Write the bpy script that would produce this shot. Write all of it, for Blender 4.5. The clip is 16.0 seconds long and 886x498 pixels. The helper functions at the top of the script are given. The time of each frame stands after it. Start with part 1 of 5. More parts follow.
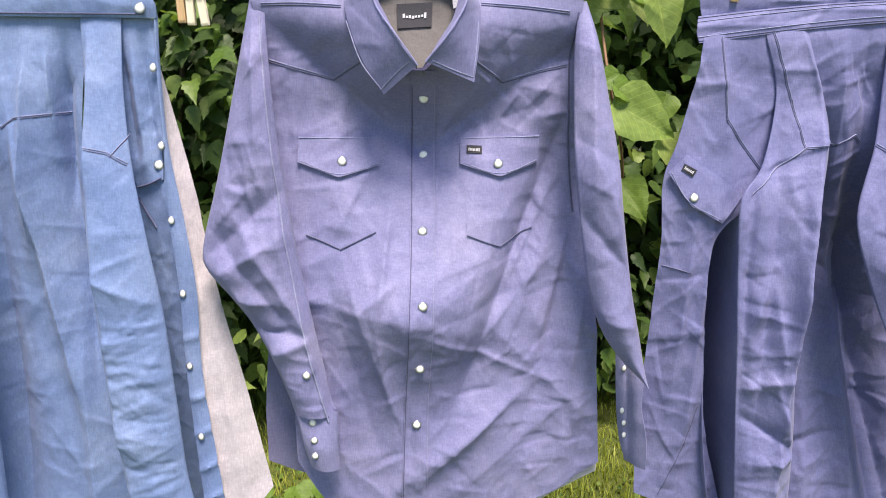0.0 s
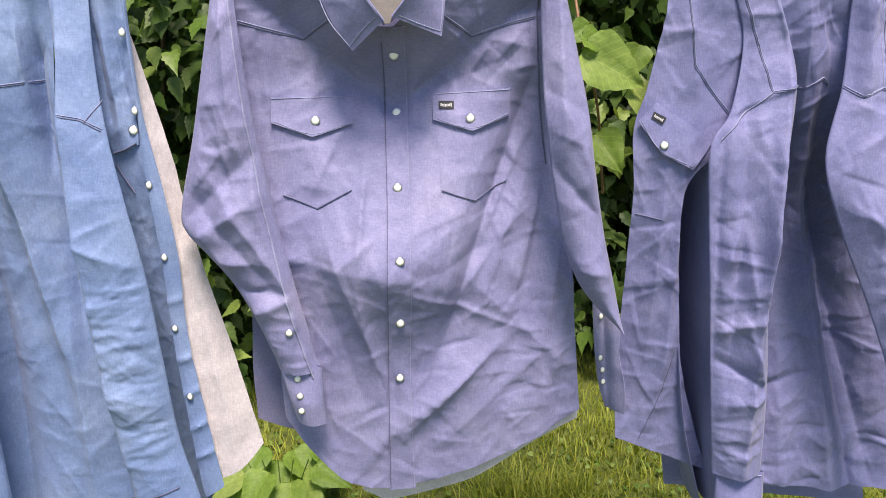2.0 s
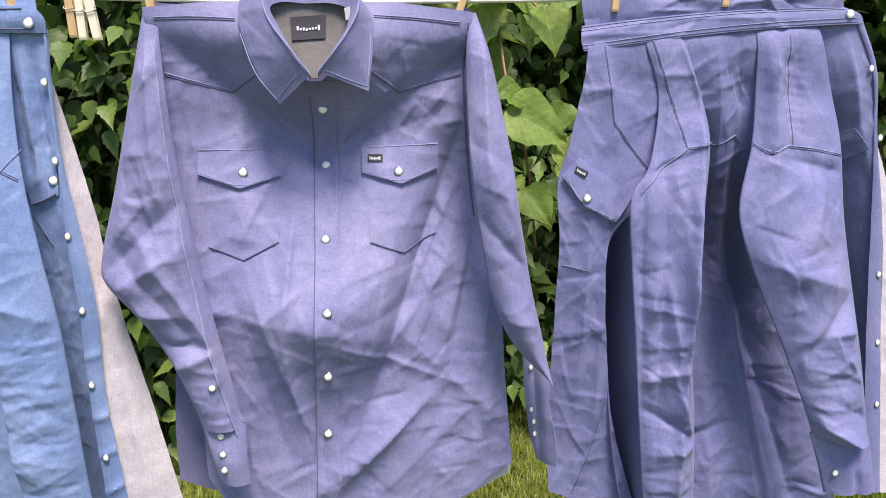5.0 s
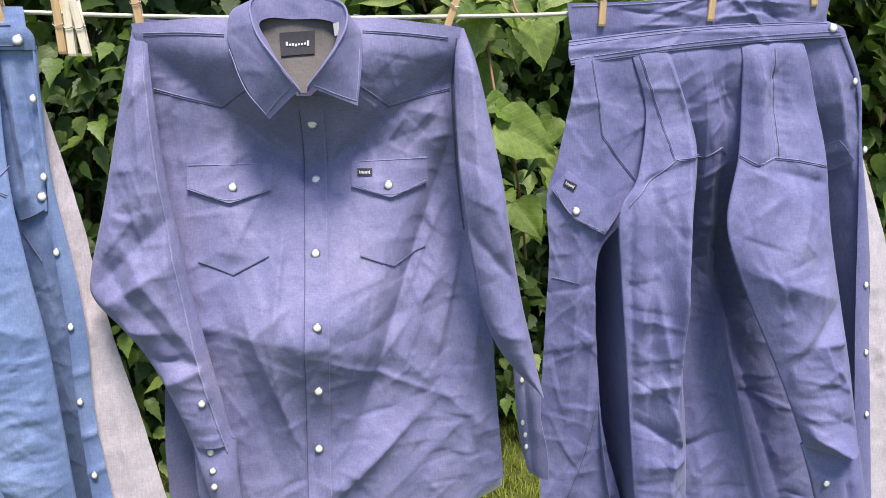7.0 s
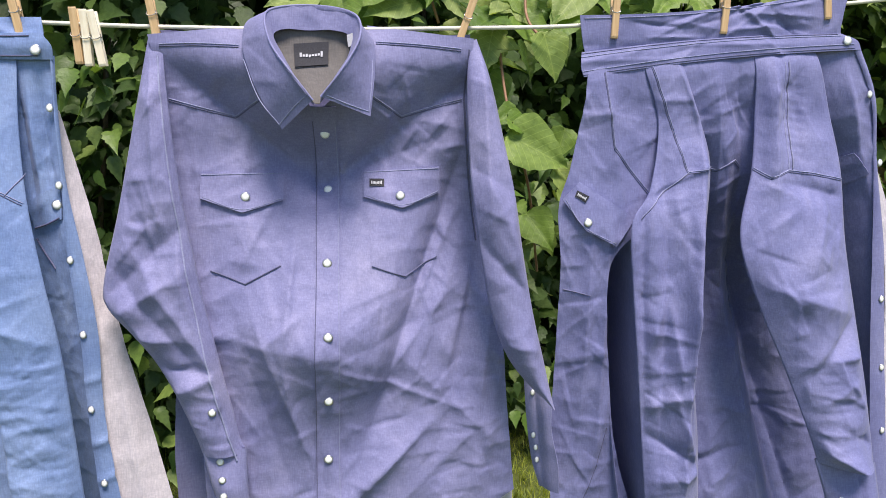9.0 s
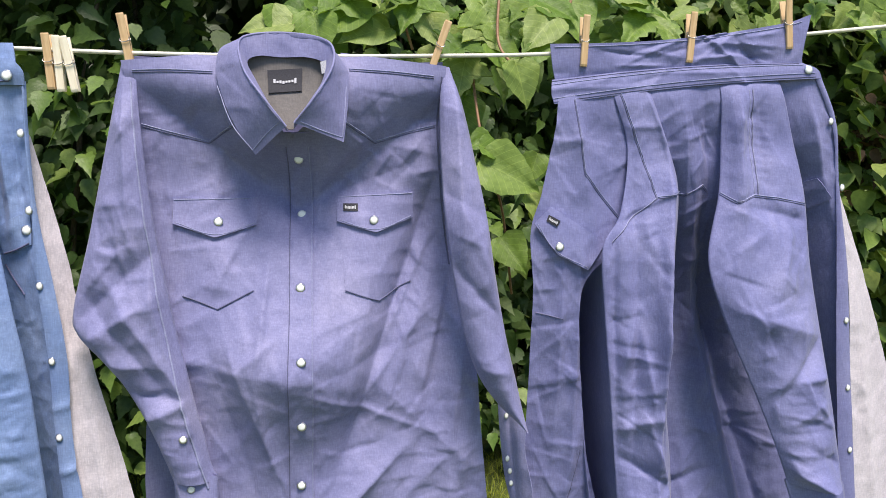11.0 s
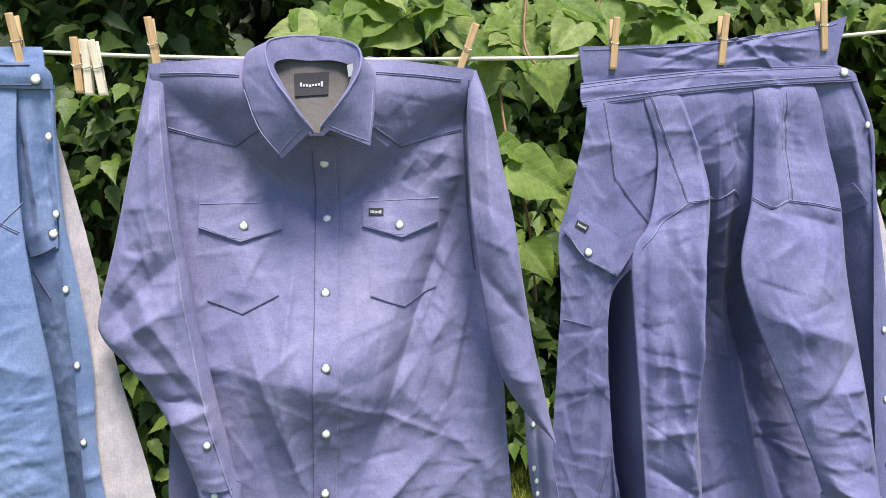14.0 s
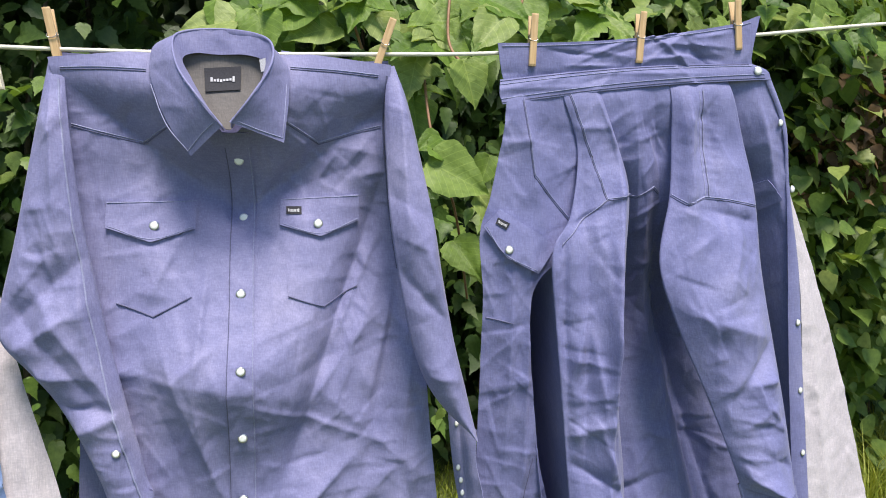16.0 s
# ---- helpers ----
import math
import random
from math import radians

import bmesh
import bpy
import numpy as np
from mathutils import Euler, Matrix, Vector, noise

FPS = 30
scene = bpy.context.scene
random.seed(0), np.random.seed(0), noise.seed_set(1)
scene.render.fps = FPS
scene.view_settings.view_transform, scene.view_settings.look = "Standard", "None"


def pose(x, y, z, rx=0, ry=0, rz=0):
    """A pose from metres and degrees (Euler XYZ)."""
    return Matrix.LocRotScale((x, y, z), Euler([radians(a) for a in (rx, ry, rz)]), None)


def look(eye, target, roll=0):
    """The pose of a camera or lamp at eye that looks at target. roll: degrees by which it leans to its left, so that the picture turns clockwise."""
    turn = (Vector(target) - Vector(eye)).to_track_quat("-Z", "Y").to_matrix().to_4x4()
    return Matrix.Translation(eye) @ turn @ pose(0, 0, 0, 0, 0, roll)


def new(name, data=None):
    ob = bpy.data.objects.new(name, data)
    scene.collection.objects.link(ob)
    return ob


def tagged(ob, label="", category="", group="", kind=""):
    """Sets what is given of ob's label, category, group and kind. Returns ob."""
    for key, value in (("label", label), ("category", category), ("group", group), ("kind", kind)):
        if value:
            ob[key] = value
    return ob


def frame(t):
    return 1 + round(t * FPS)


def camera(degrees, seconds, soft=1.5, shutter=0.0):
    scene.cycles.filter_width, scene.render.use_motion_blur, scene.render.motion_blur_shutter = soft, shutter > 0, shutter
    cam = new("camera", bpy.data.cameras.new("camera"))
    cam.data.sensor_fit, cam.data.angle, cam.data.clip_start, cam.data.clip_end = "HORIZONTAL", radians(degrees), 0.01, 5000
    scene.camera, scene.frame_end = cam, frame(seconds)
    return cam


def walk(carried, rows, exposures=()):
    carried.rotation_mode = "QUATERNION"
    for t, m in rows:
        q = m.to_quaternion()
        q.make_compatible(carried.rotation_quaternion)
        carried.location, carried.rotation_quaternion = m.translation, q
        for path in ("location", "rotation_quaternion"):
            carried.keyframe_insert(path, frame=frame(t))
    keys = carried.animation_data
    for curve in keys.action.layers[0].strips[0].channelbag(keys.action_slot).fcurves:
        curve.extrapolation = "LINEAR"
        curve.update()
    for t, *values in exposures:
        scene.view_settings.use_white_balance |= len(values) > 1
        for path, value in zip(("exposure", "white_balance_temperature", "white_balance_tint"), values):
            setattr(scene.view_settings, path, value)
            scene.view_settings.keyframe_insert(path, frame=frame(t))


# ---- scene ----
cam = camera(64.1, 16.0, soft=0.9, shutter=0.35)
PATH = [
    (0, (-0.001, -1.11, 1.467), (0.063, 0.842, 1.038), 1.2),
    (0.1, (0.0, -1.113, 1.467), (0.057, 0.837, 1.024), 1.6),
    (0.5, (0.0, -1.117, 1.459), (0.087, 0.814, 0.944), 0.6),
    (1, (0.012, -1.138, 1.453), (0.014, 0.804, 0.975), 0.8),
    (1.5, (0.025, -1.133, 1.447), (0.095, 0.8, 0.938), 0.5),
    (2, (0.034, -1.134, 1.447), (0.102, 0.799, 0.937), -0.7),
    (2.5, (0.02, -1.136, 1.448), (0.052, 0.803, 0.961), -0.6),
    (3, (0.022, -1.134, 1.446), (0.075, 0.808, 0.972), -0.3),
    (3.2, (0.025, -1.137, 1.445), (0.071, 0.808, 0.983), -0.5),
    (3.5, (0.026, -1.147, 1.445), (0.05, 0.812, 1.039), -0.0),
    (4, (0.008, -1.14, 1.45), (0.132, 0.815, 1.05), 0.2),
    (4.5, (0.024, -1.141, 1.447), (0.246, 0.812, 1.074), 0.1),
    (5, (0.069, -1.141, 1.438), (0.279, 0.816, 1.086), 0.0),
    (5.2, (0.07, -1.144, 1.438), (0.302, 0.813, 1.097), -0.6),
    (7.3, (0.074, -1.144, 1.438), (0.304, 0.819, 1.136), -0.3),
    (7.5, (0.07, -1.145, 1.44), (0.302, 0.821, 1.159), -0.4),
    (8, (0.064, -1.152, 1.446), (0.272, 0.818, 1.17), -0.8),
    (8.2, (0.061, -1.146, 1.445), (0.275, 0.821, 1.148), -0.7),
    (8.5, (0.063, -1.147, 1.444), (0.277, 0.819, 1.142), -0.0),
    (9, (0.071, -1.143, 1.437), (0.275, 0.826, 1.154), 0.0),
    (9.2, (0.072, -1.148, 1.437), (0.287, 0.822, 1.165), -0.4),
    (11.3, (0.08, -1.153, 1.444), (0.352, 0.816, 1.222), -0.1),
    (11.5, (0.08, -1.157, 1.444), (0.351, 0.812, 1.224), -0.5),
    (12, (0.084, -1.159, 1.444), (0.328, 0.815, 1.234), -0.5),
    (12.5, (0.08, -1.152, 1.445), (0.341, 0.818, 1.218), -0.3),
    (12.6, (0.078, -1.149, 1.444), (0.322, 0.822, 1.211), -0.8),
    (12.8, (0.075, -1.149, 1.441), (0.361, 0.817, 1.205), -0.0),
    (13, (0.073, -1.151, 1.44), (0.333, 0.82, 1.222), -0.2),
    (13.5, (0.079, -1.148, 1.437), (0.327, 0.823, 1.21), -0.3),
    (14, (0.068, -1.135, 1.435), (0.281, 0.843, 1.237), 0.1),
    (14.3, (0.072, -1.13, 1.433), (0.325, 0.845, 1.245), 0.6),
    (14.4, (0.076, -1.129, 1.433), (0.278, 0.855, 1.274), 1.1),
    (14.5, (0.085, -1.121, 1.433), (0.317, 0.858, 1.26), 1.3),
    (14.6, (0.09, -1.12, 1.433), (0.348, 0.855, 1.256), 0.2),
    (15, (0.103, -1.118, 1.431), (0.386, 0.855, 1.259), 0.7),
    (15.5, (0.114, -1.118, 1.432), (0.426, 0.85, 1.263), 0.3),
    (16, (0.125, -1.128, 1.439), (0.464, 0.831, 1.227), -0.0),
]
walk(cam, [(t, look(eye, target, roll)) for t, eye, target, roll in PATH],
     exposures=[(0, 0.6, 6750, 14), (1.0, 0.6, 7050, 13), (3.5, 0.58, 6950, 12), (5.0, 0.5, 6550, 15), (7.5, 0.35, 6400, 14), (12, 0.38, 6500, 10.5), (16, 0.40, 6420, 9)])

# ---- light ----
world = bpy.data.worlds.new("sky")
scene.world = world
world.use_nodes = True
wn = world.node_tree.nodes
sky = wn.new("ShaderNodeTexSky")
sky.sky_type, sky.sun_disc = "NISHITA", False
sky.sun_elevation, sky.sun_rotation = radians(65), radians(170)
sky.air_density, sky.dust_density, sky.ozone_density = 1.0, 0.5, 2.5
world.node_tree.links.new(sky.outputs[0], wn["Background"].inputs[0])
wn["Background"].inputs[1].default_value = 0.13
sun = new("sun", bpy.data.lights.new("sun", "SUN"))
sun.data.energy, sun.data.angle, sun.data.color = 5.0, radians(20), (1.0, 0.90, 0.80)
sun.matrix_world = look((0.16, -0.91, 3.20), (0, 0, 1.2))


# ---- materials ----
def mat(name, rough=0.8, metallic=0.0):
    m = bpy.data.materials.new(name)
    m.use_nodes = True
    nt = m.node_tree
    b = nt.nodes["Principled BSDF"]
    b.inputs["Roughness"].default_value = rough
    b.inputs["Metallic"].default_value = metallic
    return m, nt, b


def node(nt, kind, **values):
    n = nt.nodes.new(kind)
    for k, v in values.items():
        n.inputs[k].default_value = v
    return n


def noise_tex(nt, scale, detail=4.0, rough=0.55, stretch=(1, 1, 1), coord="Object", turn=(0, 0, 0), kind="FBM"):
    c = nt.nodes.new("ShaderNodeTexCoord")
    mp = nt.nodes.new("ShaderNodeMapping")
    mp.inputs["Scale"].default_value = stretch
    mp.inputs["Rotation"].default_value = turn
    t = node(nt, "ShaderNodeTexNoise", Scale=scale, Detail=detail, Roughness=rough)
    t.noise_type = kind
    nt.links.new(c.outputs[coord], mp.inputs[0])
    nt.links.new(mp.outputs[0], t.inputs["Vector"])
    return t.outputs["Fac"]


def ramp(nt, fac, *stops):
    r = nt.nodes.new("ShaderNodeValToRGB")
    els = r.color_ramp.elements
    while len(els) < len(stops):
        els.new(0.5)
    for e, (p, c) in zip(els, stops):
        e.position, e.color = p, (*c, 1)
    nt.links.new(fac, r.inputs[0])
    return r.outputs[0]


def mix(nt, a, b, fac, blend="MIX"):
    m = nt.nodes.new("ShaderNodeMix")
    m.data_type, m.blend_type = "RGBA", blend
    for sock, v in ((m.inputs[0], fac), (m.inputs[6], a), (m.inputs[7], b)):
        if hasattr(v, "is_output"):
            nt.links.new(v, sock)
        else:
            sock.default_value = v if isinstance(v, float) else (*v, 1)
    return m.outputs[2]


def math_node(nt, op, a, b):
    m = nt.nodes.new("ShaderNodeMath")
    m.operation = op
    for sock, v in ((m.inputs[0], a), (m.inputs[1], b)):
        if hasattr(v, "is_output"):
            nt.links.new(v, sock)
        else:
            sock.default_value = v
    return m.outputs[0]


def bump(nt, b, height, strength, distance, before=None):
    n = node(nt, "ShaderNodeBump", Strength=strength, Distance=distance)
    nt.links.new(height, n.inputs["Height"])
    if before is not None:
        nt.links.new(before, n.inputs["Normal"])
    nt.links.new(n.outputs[0], b.inputs["Normal"])
    return n.outputs[0]


def cloth(name, dark, mid, pale):
    """Woven cotton: soft fading in patches, slubs along the weave, crumples and a fine weave in relief."""
    m, nt, b = mat(name, 0.68)
    b.inputs["Sheen Weight"].default_value = 0.10
    b.inputs["Specular IOR Level"].default_value = 0.45
    fade = ramp(nt, noise_tex(nt, 7.0, 5, 0.6), (0.3, dark), (0.5, mid), (0.72, pale))
    slub = noise_tex(nt, 260.0, 3, 0.7, (0.35, 1, 1.4))
    warp = noise_tex(nt, 420.0, 2, 0.6, (1.6, 1, 0.18))
    grain = math_node(nt, "MULTIPLY", slub, warp)
    fine = ramp(nt, grain, (0.12, (0.77, 0.77, 0.80)), (0.42, (1.22, 1.22, 1.20)))
    nt.links.new(mix(nt, fade, fine, 0.75, "MULTIPLY"), b.inputs["Base Color"])
    first = bump(nt, b, noise_tex(nt, 30.0, 4, 0.55, (1, 1, 0.6), turn=(0, 0.5, 0)), 0.35, 0.008)
    crease = noise_tex(nt, 26.0, 3, 0.5, (1, 1, 0.75), turn=(0, -0.6, 0), kind="RIDGED_MULTIFRACTAL")
    second = bump(nt, b, crease, 0.22, 0.004, first)
    bump(nt, b, grain, 0.22, 0.0012, second)
    return m


DENIM = cloth("chambray_denim", (0.165, 0.168, 0.325), (0.205, 0.205, 0.375), (0.262, 0.254, 0.420))
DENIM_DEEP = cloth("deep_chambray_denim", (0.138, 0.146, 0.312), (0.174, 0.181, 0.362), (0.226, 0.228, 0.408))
DENIM_BLUE = cloth("washed_blue_denim", (0.130, 0.200, 0.40), (0.170, 0.246, 0.45), (0.235, 0.312, 0.51))
LINING = cloth("pale_inner_cotton", (0.49, 0.445, 0.485), (0.56, 0.51, 0.55), (0.63, 0.575, 0.61))
FACING = cloth("grey_neck_facing", (0.095, 0.088, 0.085), (0.12, 0.11, 0.105), (0.145, 0.135, 0.13))
STITCH = cloth("pale_stitching", (0.22, 0.23, 0.38), (0.26, 0.27, 0.43), (0.31, 0.32, 0.48))
STITCH_DARK = cloth("dark_stitching", (0.08, 0.082, 0.16), (0.095, 0.097, 0.185), (0.11, 0.112, 0.21))

PEARL, nt, b = mat("pearl_snap", 0.22)
nt.links.new(ramp(nt, noise_tex(nt, 90, 2), (0.35, (0.80, 0.80, 0.80)), (0.65, (0.95, 0.94, 0.91))), b.inputs["Base Color"])
b.inputs["Coat Weight"].default_value = 0.6
METAL, nt, b = mat("snap_ring", 0.3, 1.0)
b.inputs["Base Color"].default_value = (0.55, 0.55, 0.57, 1)
SPRING, nt, b = mat("steel_spring", 0.35, 1.0)
b.inputs["Base Color"].default_value = (0.45, 0.43, 0.40, 1)
LABEL_BLACK, nt, b = mat("woven_black_label", 0.7)
nt.links.new(ramp(nt, noise_tex(nt, 600, 2), (0.3, (0.012, 0.012, 0.018)), (0.7, (0.03, 0.03, 0.04))), b.inputs["Base Color"])
LABEL_WHITE, nt, b = mat("white_label_thread", 0.7)
nt.links.new(ramp(nt, noise_tex(nt, 700, 2), (0.3, (0.40, 0.40, 0.43)), (0.7, (0.62, 0.62, 0.65))), b.inputs["Base Color"])


def wood(name, a, c, z=(1, 1, 0.08)):
    m, nt, b = mat(name, 0.6)
    nt.links.new(ramp(nt, noise_tex(nt, 220, 5, 0.6, z), (0.3, a), (0.7, c)), b.inputs["Base Color"])
    bump(nt, b, noise_tex(nt, 400, 3, 0.6, z), 0.3, 0.001)
    return m


WOOD = wood("clothespin_wood", (0.52, 0.33, 0.16), (0.72, 0.52, 0.29))
# paler copy of the peg wood: glaring sunlight is put into the colour
WOOD_PALE = wood("sunlit_clothespin_wood", (0.78, 0.68, 0.50), (0.92, 0.86, 0.70))
BARK = wood("bark", (0.035, 0.026, 0.018), (0.10, 0.075, 0.05), (1, 1, 0.2))
STEM = wood("reddish_stem", (0.22, 0.11, 0.06), (0.38, 0.22, 0.12), (1, 1, 0.3))

ROPE, nt, b = mat("cotton_line", 0.85)
nt.links.new(ramp(nt, noise_tex(nt, 300, 3, 0.6, (0.4, 1, 1)), (0.3, (0.62, 0.58, 0.48)), (0.7, (0.82, 0.79, 0.70))), b.inputs["Base Color"])
bump(nt, b, noise_tex(nt, 500, 2, 0.5, (0.3, 1, 1)), 0.5, 0.001)


def leafy(name, dark, mid, pale, gloss=0.45, through_light=0.35, veins=False):
    """Leaves: each one its own shade, mottled, with light coming through."""
    m, nt, b = mat(name, gloss)
    geo = nt.nodes.new("ShaderNodeNewGeometry")
    info = nt.nodes.new("ShaderNodeObjectInfo")
    shade = math_node(nt, "FRACT", math_node(nt, "ADD", geo.outputs["Random Per Island"], info.outputs["Random"]), 0.0)
    own = ramp(nt, shade, (0.0, dark), (0.55, mid), (1.0, pale))
    mottle = ramp(nt, noise_tex(nt, 60, 4), (0.3, (0.7, 0.75, 0.65)), (0.7, (1.25, 1.2, 1.15)))
    col = mix(nt, own, mottle, 0.8, "MULTIPLY")
    if veins:
        c = nt.nodes.new("ShaderNodeTexCoord")
        xyz = nt.nodes.new("ShaderNodeSeparateXYZ")
        nt.links.new(c.outputs["Object"], xyz.inputs[0])
        across = math_node(nt, "ABSOLUTE", xyz.outputs[0], 0.0)
        slant = math_node(nt, "SUBTRACT", xyz.outputs[1], math_node(nt, "MULTIPLY", across, 0.9))
        rib = math_node(nt, "LESS_THAN", math_node(nt, "PINGPONG", slant, 0.0075), 0.0007)
        vein = math_node(nt, "MAXIMUM", rib, math_node(nt, "LESS_THAN", across, 0.0010))
        col = mix(nt, col, mix(nt, col, (1.5, 1.4, 1.5), 1.0, "MULTIPLY"), math_node(nt, "MULTIPLY", vein, 0.6))
    nt.links.new(col, b.inputs["Base Color"])
    b.inputs["Specular IOR Level"].default_value = 0.35
    bump(nt, b, noise_tex(nt, 120, 3), 0.4, 0.004)
    tr = nt.nodes.new("ShaderNodeBsdfTranslucent")
    nt.links.new(mix(nt, col, (1.25, 1.2, 0.6), 1.0, "MULTIPLY"), tr.inputs[0])
    ms = nt.nodes.new("ShaderNodeMixShader")
    ms.inputs[0].default_value = through_light
    nt.links.new(b.outputs[0], ms.inputs[1])
    nt.links.new(tr.outputs[0], ms.inputs[2])
    nt.links.new(ms.outputs[0], nt.nodes["Material Output"].inputs[0])
    return m


LEAF_DARK = leafy("dark_maple_leaf", (0.040, 0.080, 0.022), (0.068, 0.120, 0.032), (0.11, 0.17, 0.045))
# darker leaf copy for the depths: their shade is put into the colour
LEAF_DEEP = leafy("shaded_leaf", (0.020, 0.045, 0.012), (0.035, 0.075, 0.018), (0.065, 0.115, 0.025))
LEAF_MID = leafy("vine_leaf", (0.075, 0.145, 0.028), (0.13, 0.215, 0.045), (0.22, 0.30, 0.075))
LEAF_LIGHT = leafy("pale_vine_leaf", (0.13, 0.23, 0.035), (0.20, 0.31, 0.06), (0.34, 0.41, 0.15), 0.5, 0.4, True)
LEAF_VINE = leafy("veined_vine_leaf", (0.065, 0.135, 0.025), (0.12, 0.205, 0.04), (0.21, 0.30, 0.07), 0.5, 0.4, True)
# brighter than the vine leaf: sunlight on the right side is in the colour
LEAF_SUNNY = leafy("sunlit_bramble_leaf", (0.11, 0.18, 0.035), (0.18, 0.27, 0.06), (0.30, 0.36, 0.11))
LEAF_BROWN = leafy("dead_leaf", (0.06, 0.035, 0.015), (0.11, 0.065, 0.03), (0.17, 0.11, 0.05), 0.7, 0.2)
GRASS = leafy("grass_blade", (0.15, 0.20, 0.025), (0.25, 0.30, 0.035), (0.38, 0.40, 0.08), 0.5, 0.35)

SOIL, nt, b = mat("lawn_soil", 0.95)
nt.links.new(ramp(nt, noise_tex(nt, 9, 8, 0.7), (0.3, (0.05, 0.07, 0.014)), (0.5, (0.10, 0.13, 0.022)), (0.7, (0.15, 0.17, 0.035))), b.inputs["Base Color"])
bump(nt, b, noise_tex(nt, 40, 6, 0.7), 0.8, 0.03)


# ---- mesh helpers ----
def mesh_object(name, verts, faces, material, parent=None, label="", smooth=True):
    me = bpy.data.meshes.new(name)
    me.from_pydata([tuple(map(float, v)) for v in verts], [], [tuple(map(int, f)) for f in faces])
    me.materials.append(material)
    if smooth:
        me.polygons.foreach_set("use_smooth", [True] * len(me.polygons))
    ob = new(name, me)
    if parent is not None:
        ob.parent = parent
    if label:
        ob["label"] = label
    return ob


def part(name, bm, material, parent=None, label="", smooth=True):
    me = bpy.data.meshes.new(name)
    bm.to_mesh(me)
    bm.free()
    me.materials.append(material)
    if smooth:
        me.polygons.foreach_set("use_smooth", [True] * len(me.polygons))
    ob = new(name, me)
    if parent is not None:
        ob.parent = parent
    if label:
        ob["label"] = label
    return ob


def spline(points, count):
    """A smooth line through the points, evenly stepped."""
    p = np.array(points, float)
    if len(p) == 2:
        return p[0] + np.linspace(0, 1, count)[:, None] * (p[1] - p[0])
    q = np.vstack([2 * p[0] - p[1], p, 2 * p[-1] - p[-2]])
    out = []
    for i in range(1, len(q) - 2):
        t = np.linspace(0, 1, 24, endpoint=False)[:, None]
        a, b_, c, d = q[i - 1], q[i], q[i + 1], q[i + 2]
        out.append(0.5 * (2 * b_ + (c - a) * t + (2 * a - 5 * b_ + 4 * c - d) * t**2 + (3 * b_ - a - 3 * c + d) * t**3))
    out = np.vstack(out + [p[-1:]])
    s = np.r_[0, np.cumsum(np.linalg.norm(np.diff(out, axis=0), axis=1))]
    at = np.linspace(0, s[-1], count)
    return np.stack([np.interp(at, s, out[:, k]) for k in range(3)], -1)


def folded(g, folds):
    """Folds pushed towards the viewer: from, to, width to the left of that way, width to its right, height."""
    x, z = g[..., 0], g[..., 2]
    for a, b_, wl, wr, h in folds:
        ax, az, bx, bz = a[0], a[2], b_[0], b_[2]
        n = math.hypot(bx - ax, bz - az)
        dx, dz = (bx - ax) / n, (bz - az) / n
        s = (x - ax) * dx + (z - az) * dz
        d = -(x - ax) * dz + (z - az) * dx
        over = np.maximum(np.maximum(-s, s - n), 0) / (0.35 * n + 0.01)
        w = np.where(d > 0, wl, wr)
        g[..., 1] -= h * np.exp(-(np.abs(d) / w) ** 1.2) * np.exp(-over**2) * (0.75 + 0.25 * np.sin(np.pi * np.clip(s / n, 0, 1)))
    return g


def crumpled(g, amp, seed, big=1.0):
    flat = g.reshape(-1, 3)
    for p in flat:
        v = Vector((p[0] * 1.0 + seed * 3.7, seed * 1.3, p[2] * 0.8))
        w = v + Vector((0.03 * noise.noise(v * 8.0 + Vector((5, 0, 0))), 0, 0.03 * noise.noise(v * 8.0)))
        k = 0.6 * noise.noise(v * 7.0 * big) + 0.5 * (1 - 2.4 * abs(noise.noise(w * 15.0 * big)) ** 0.8) + 0.25 * (1 - 2.4 * abs(noise.noise(w * 34.0)) ** 0.8)
        p[1] -= amp * k
    return g


def creases(g, seed, count, amp):
    """Small crisp creases strewn over the cloth."""
    rng = random.Random(seed * 17 + 3)
    x0, x1, z0, z1 = g[..., 0].min(), g[..., 0].max(), g[..., 2].min(), g[..., 2].max()
    out = []
    for k in range(int(count)):
        x, z = rng.uniform(x0, x1), rng.uniform(z0, z1)
        a = rng.choice((rng.gauss(0.9, 0.35), rng.gauss(2.3, 0.4), rng.gauss(1.5, 0.25), rng.gauss(0.1, 0.25)))
        n = rng.uniform(0.012, 0.05)
        h = amp * rng.uniform(0.2, 0.7) * rng.choice((1, 1, -1))
        p, q = (x, 0, z), (x + n * math.cos(a), 0, z + n * math.sin(a))
        w1, w2 = rng.uniform(0.0025, 0.005), rng.uniform(0.006, 0.016)
        if rng.random() < 0.5:
            w1, w2 = w2, w1
        out.append((p, q, w1, w2, h))
    return out


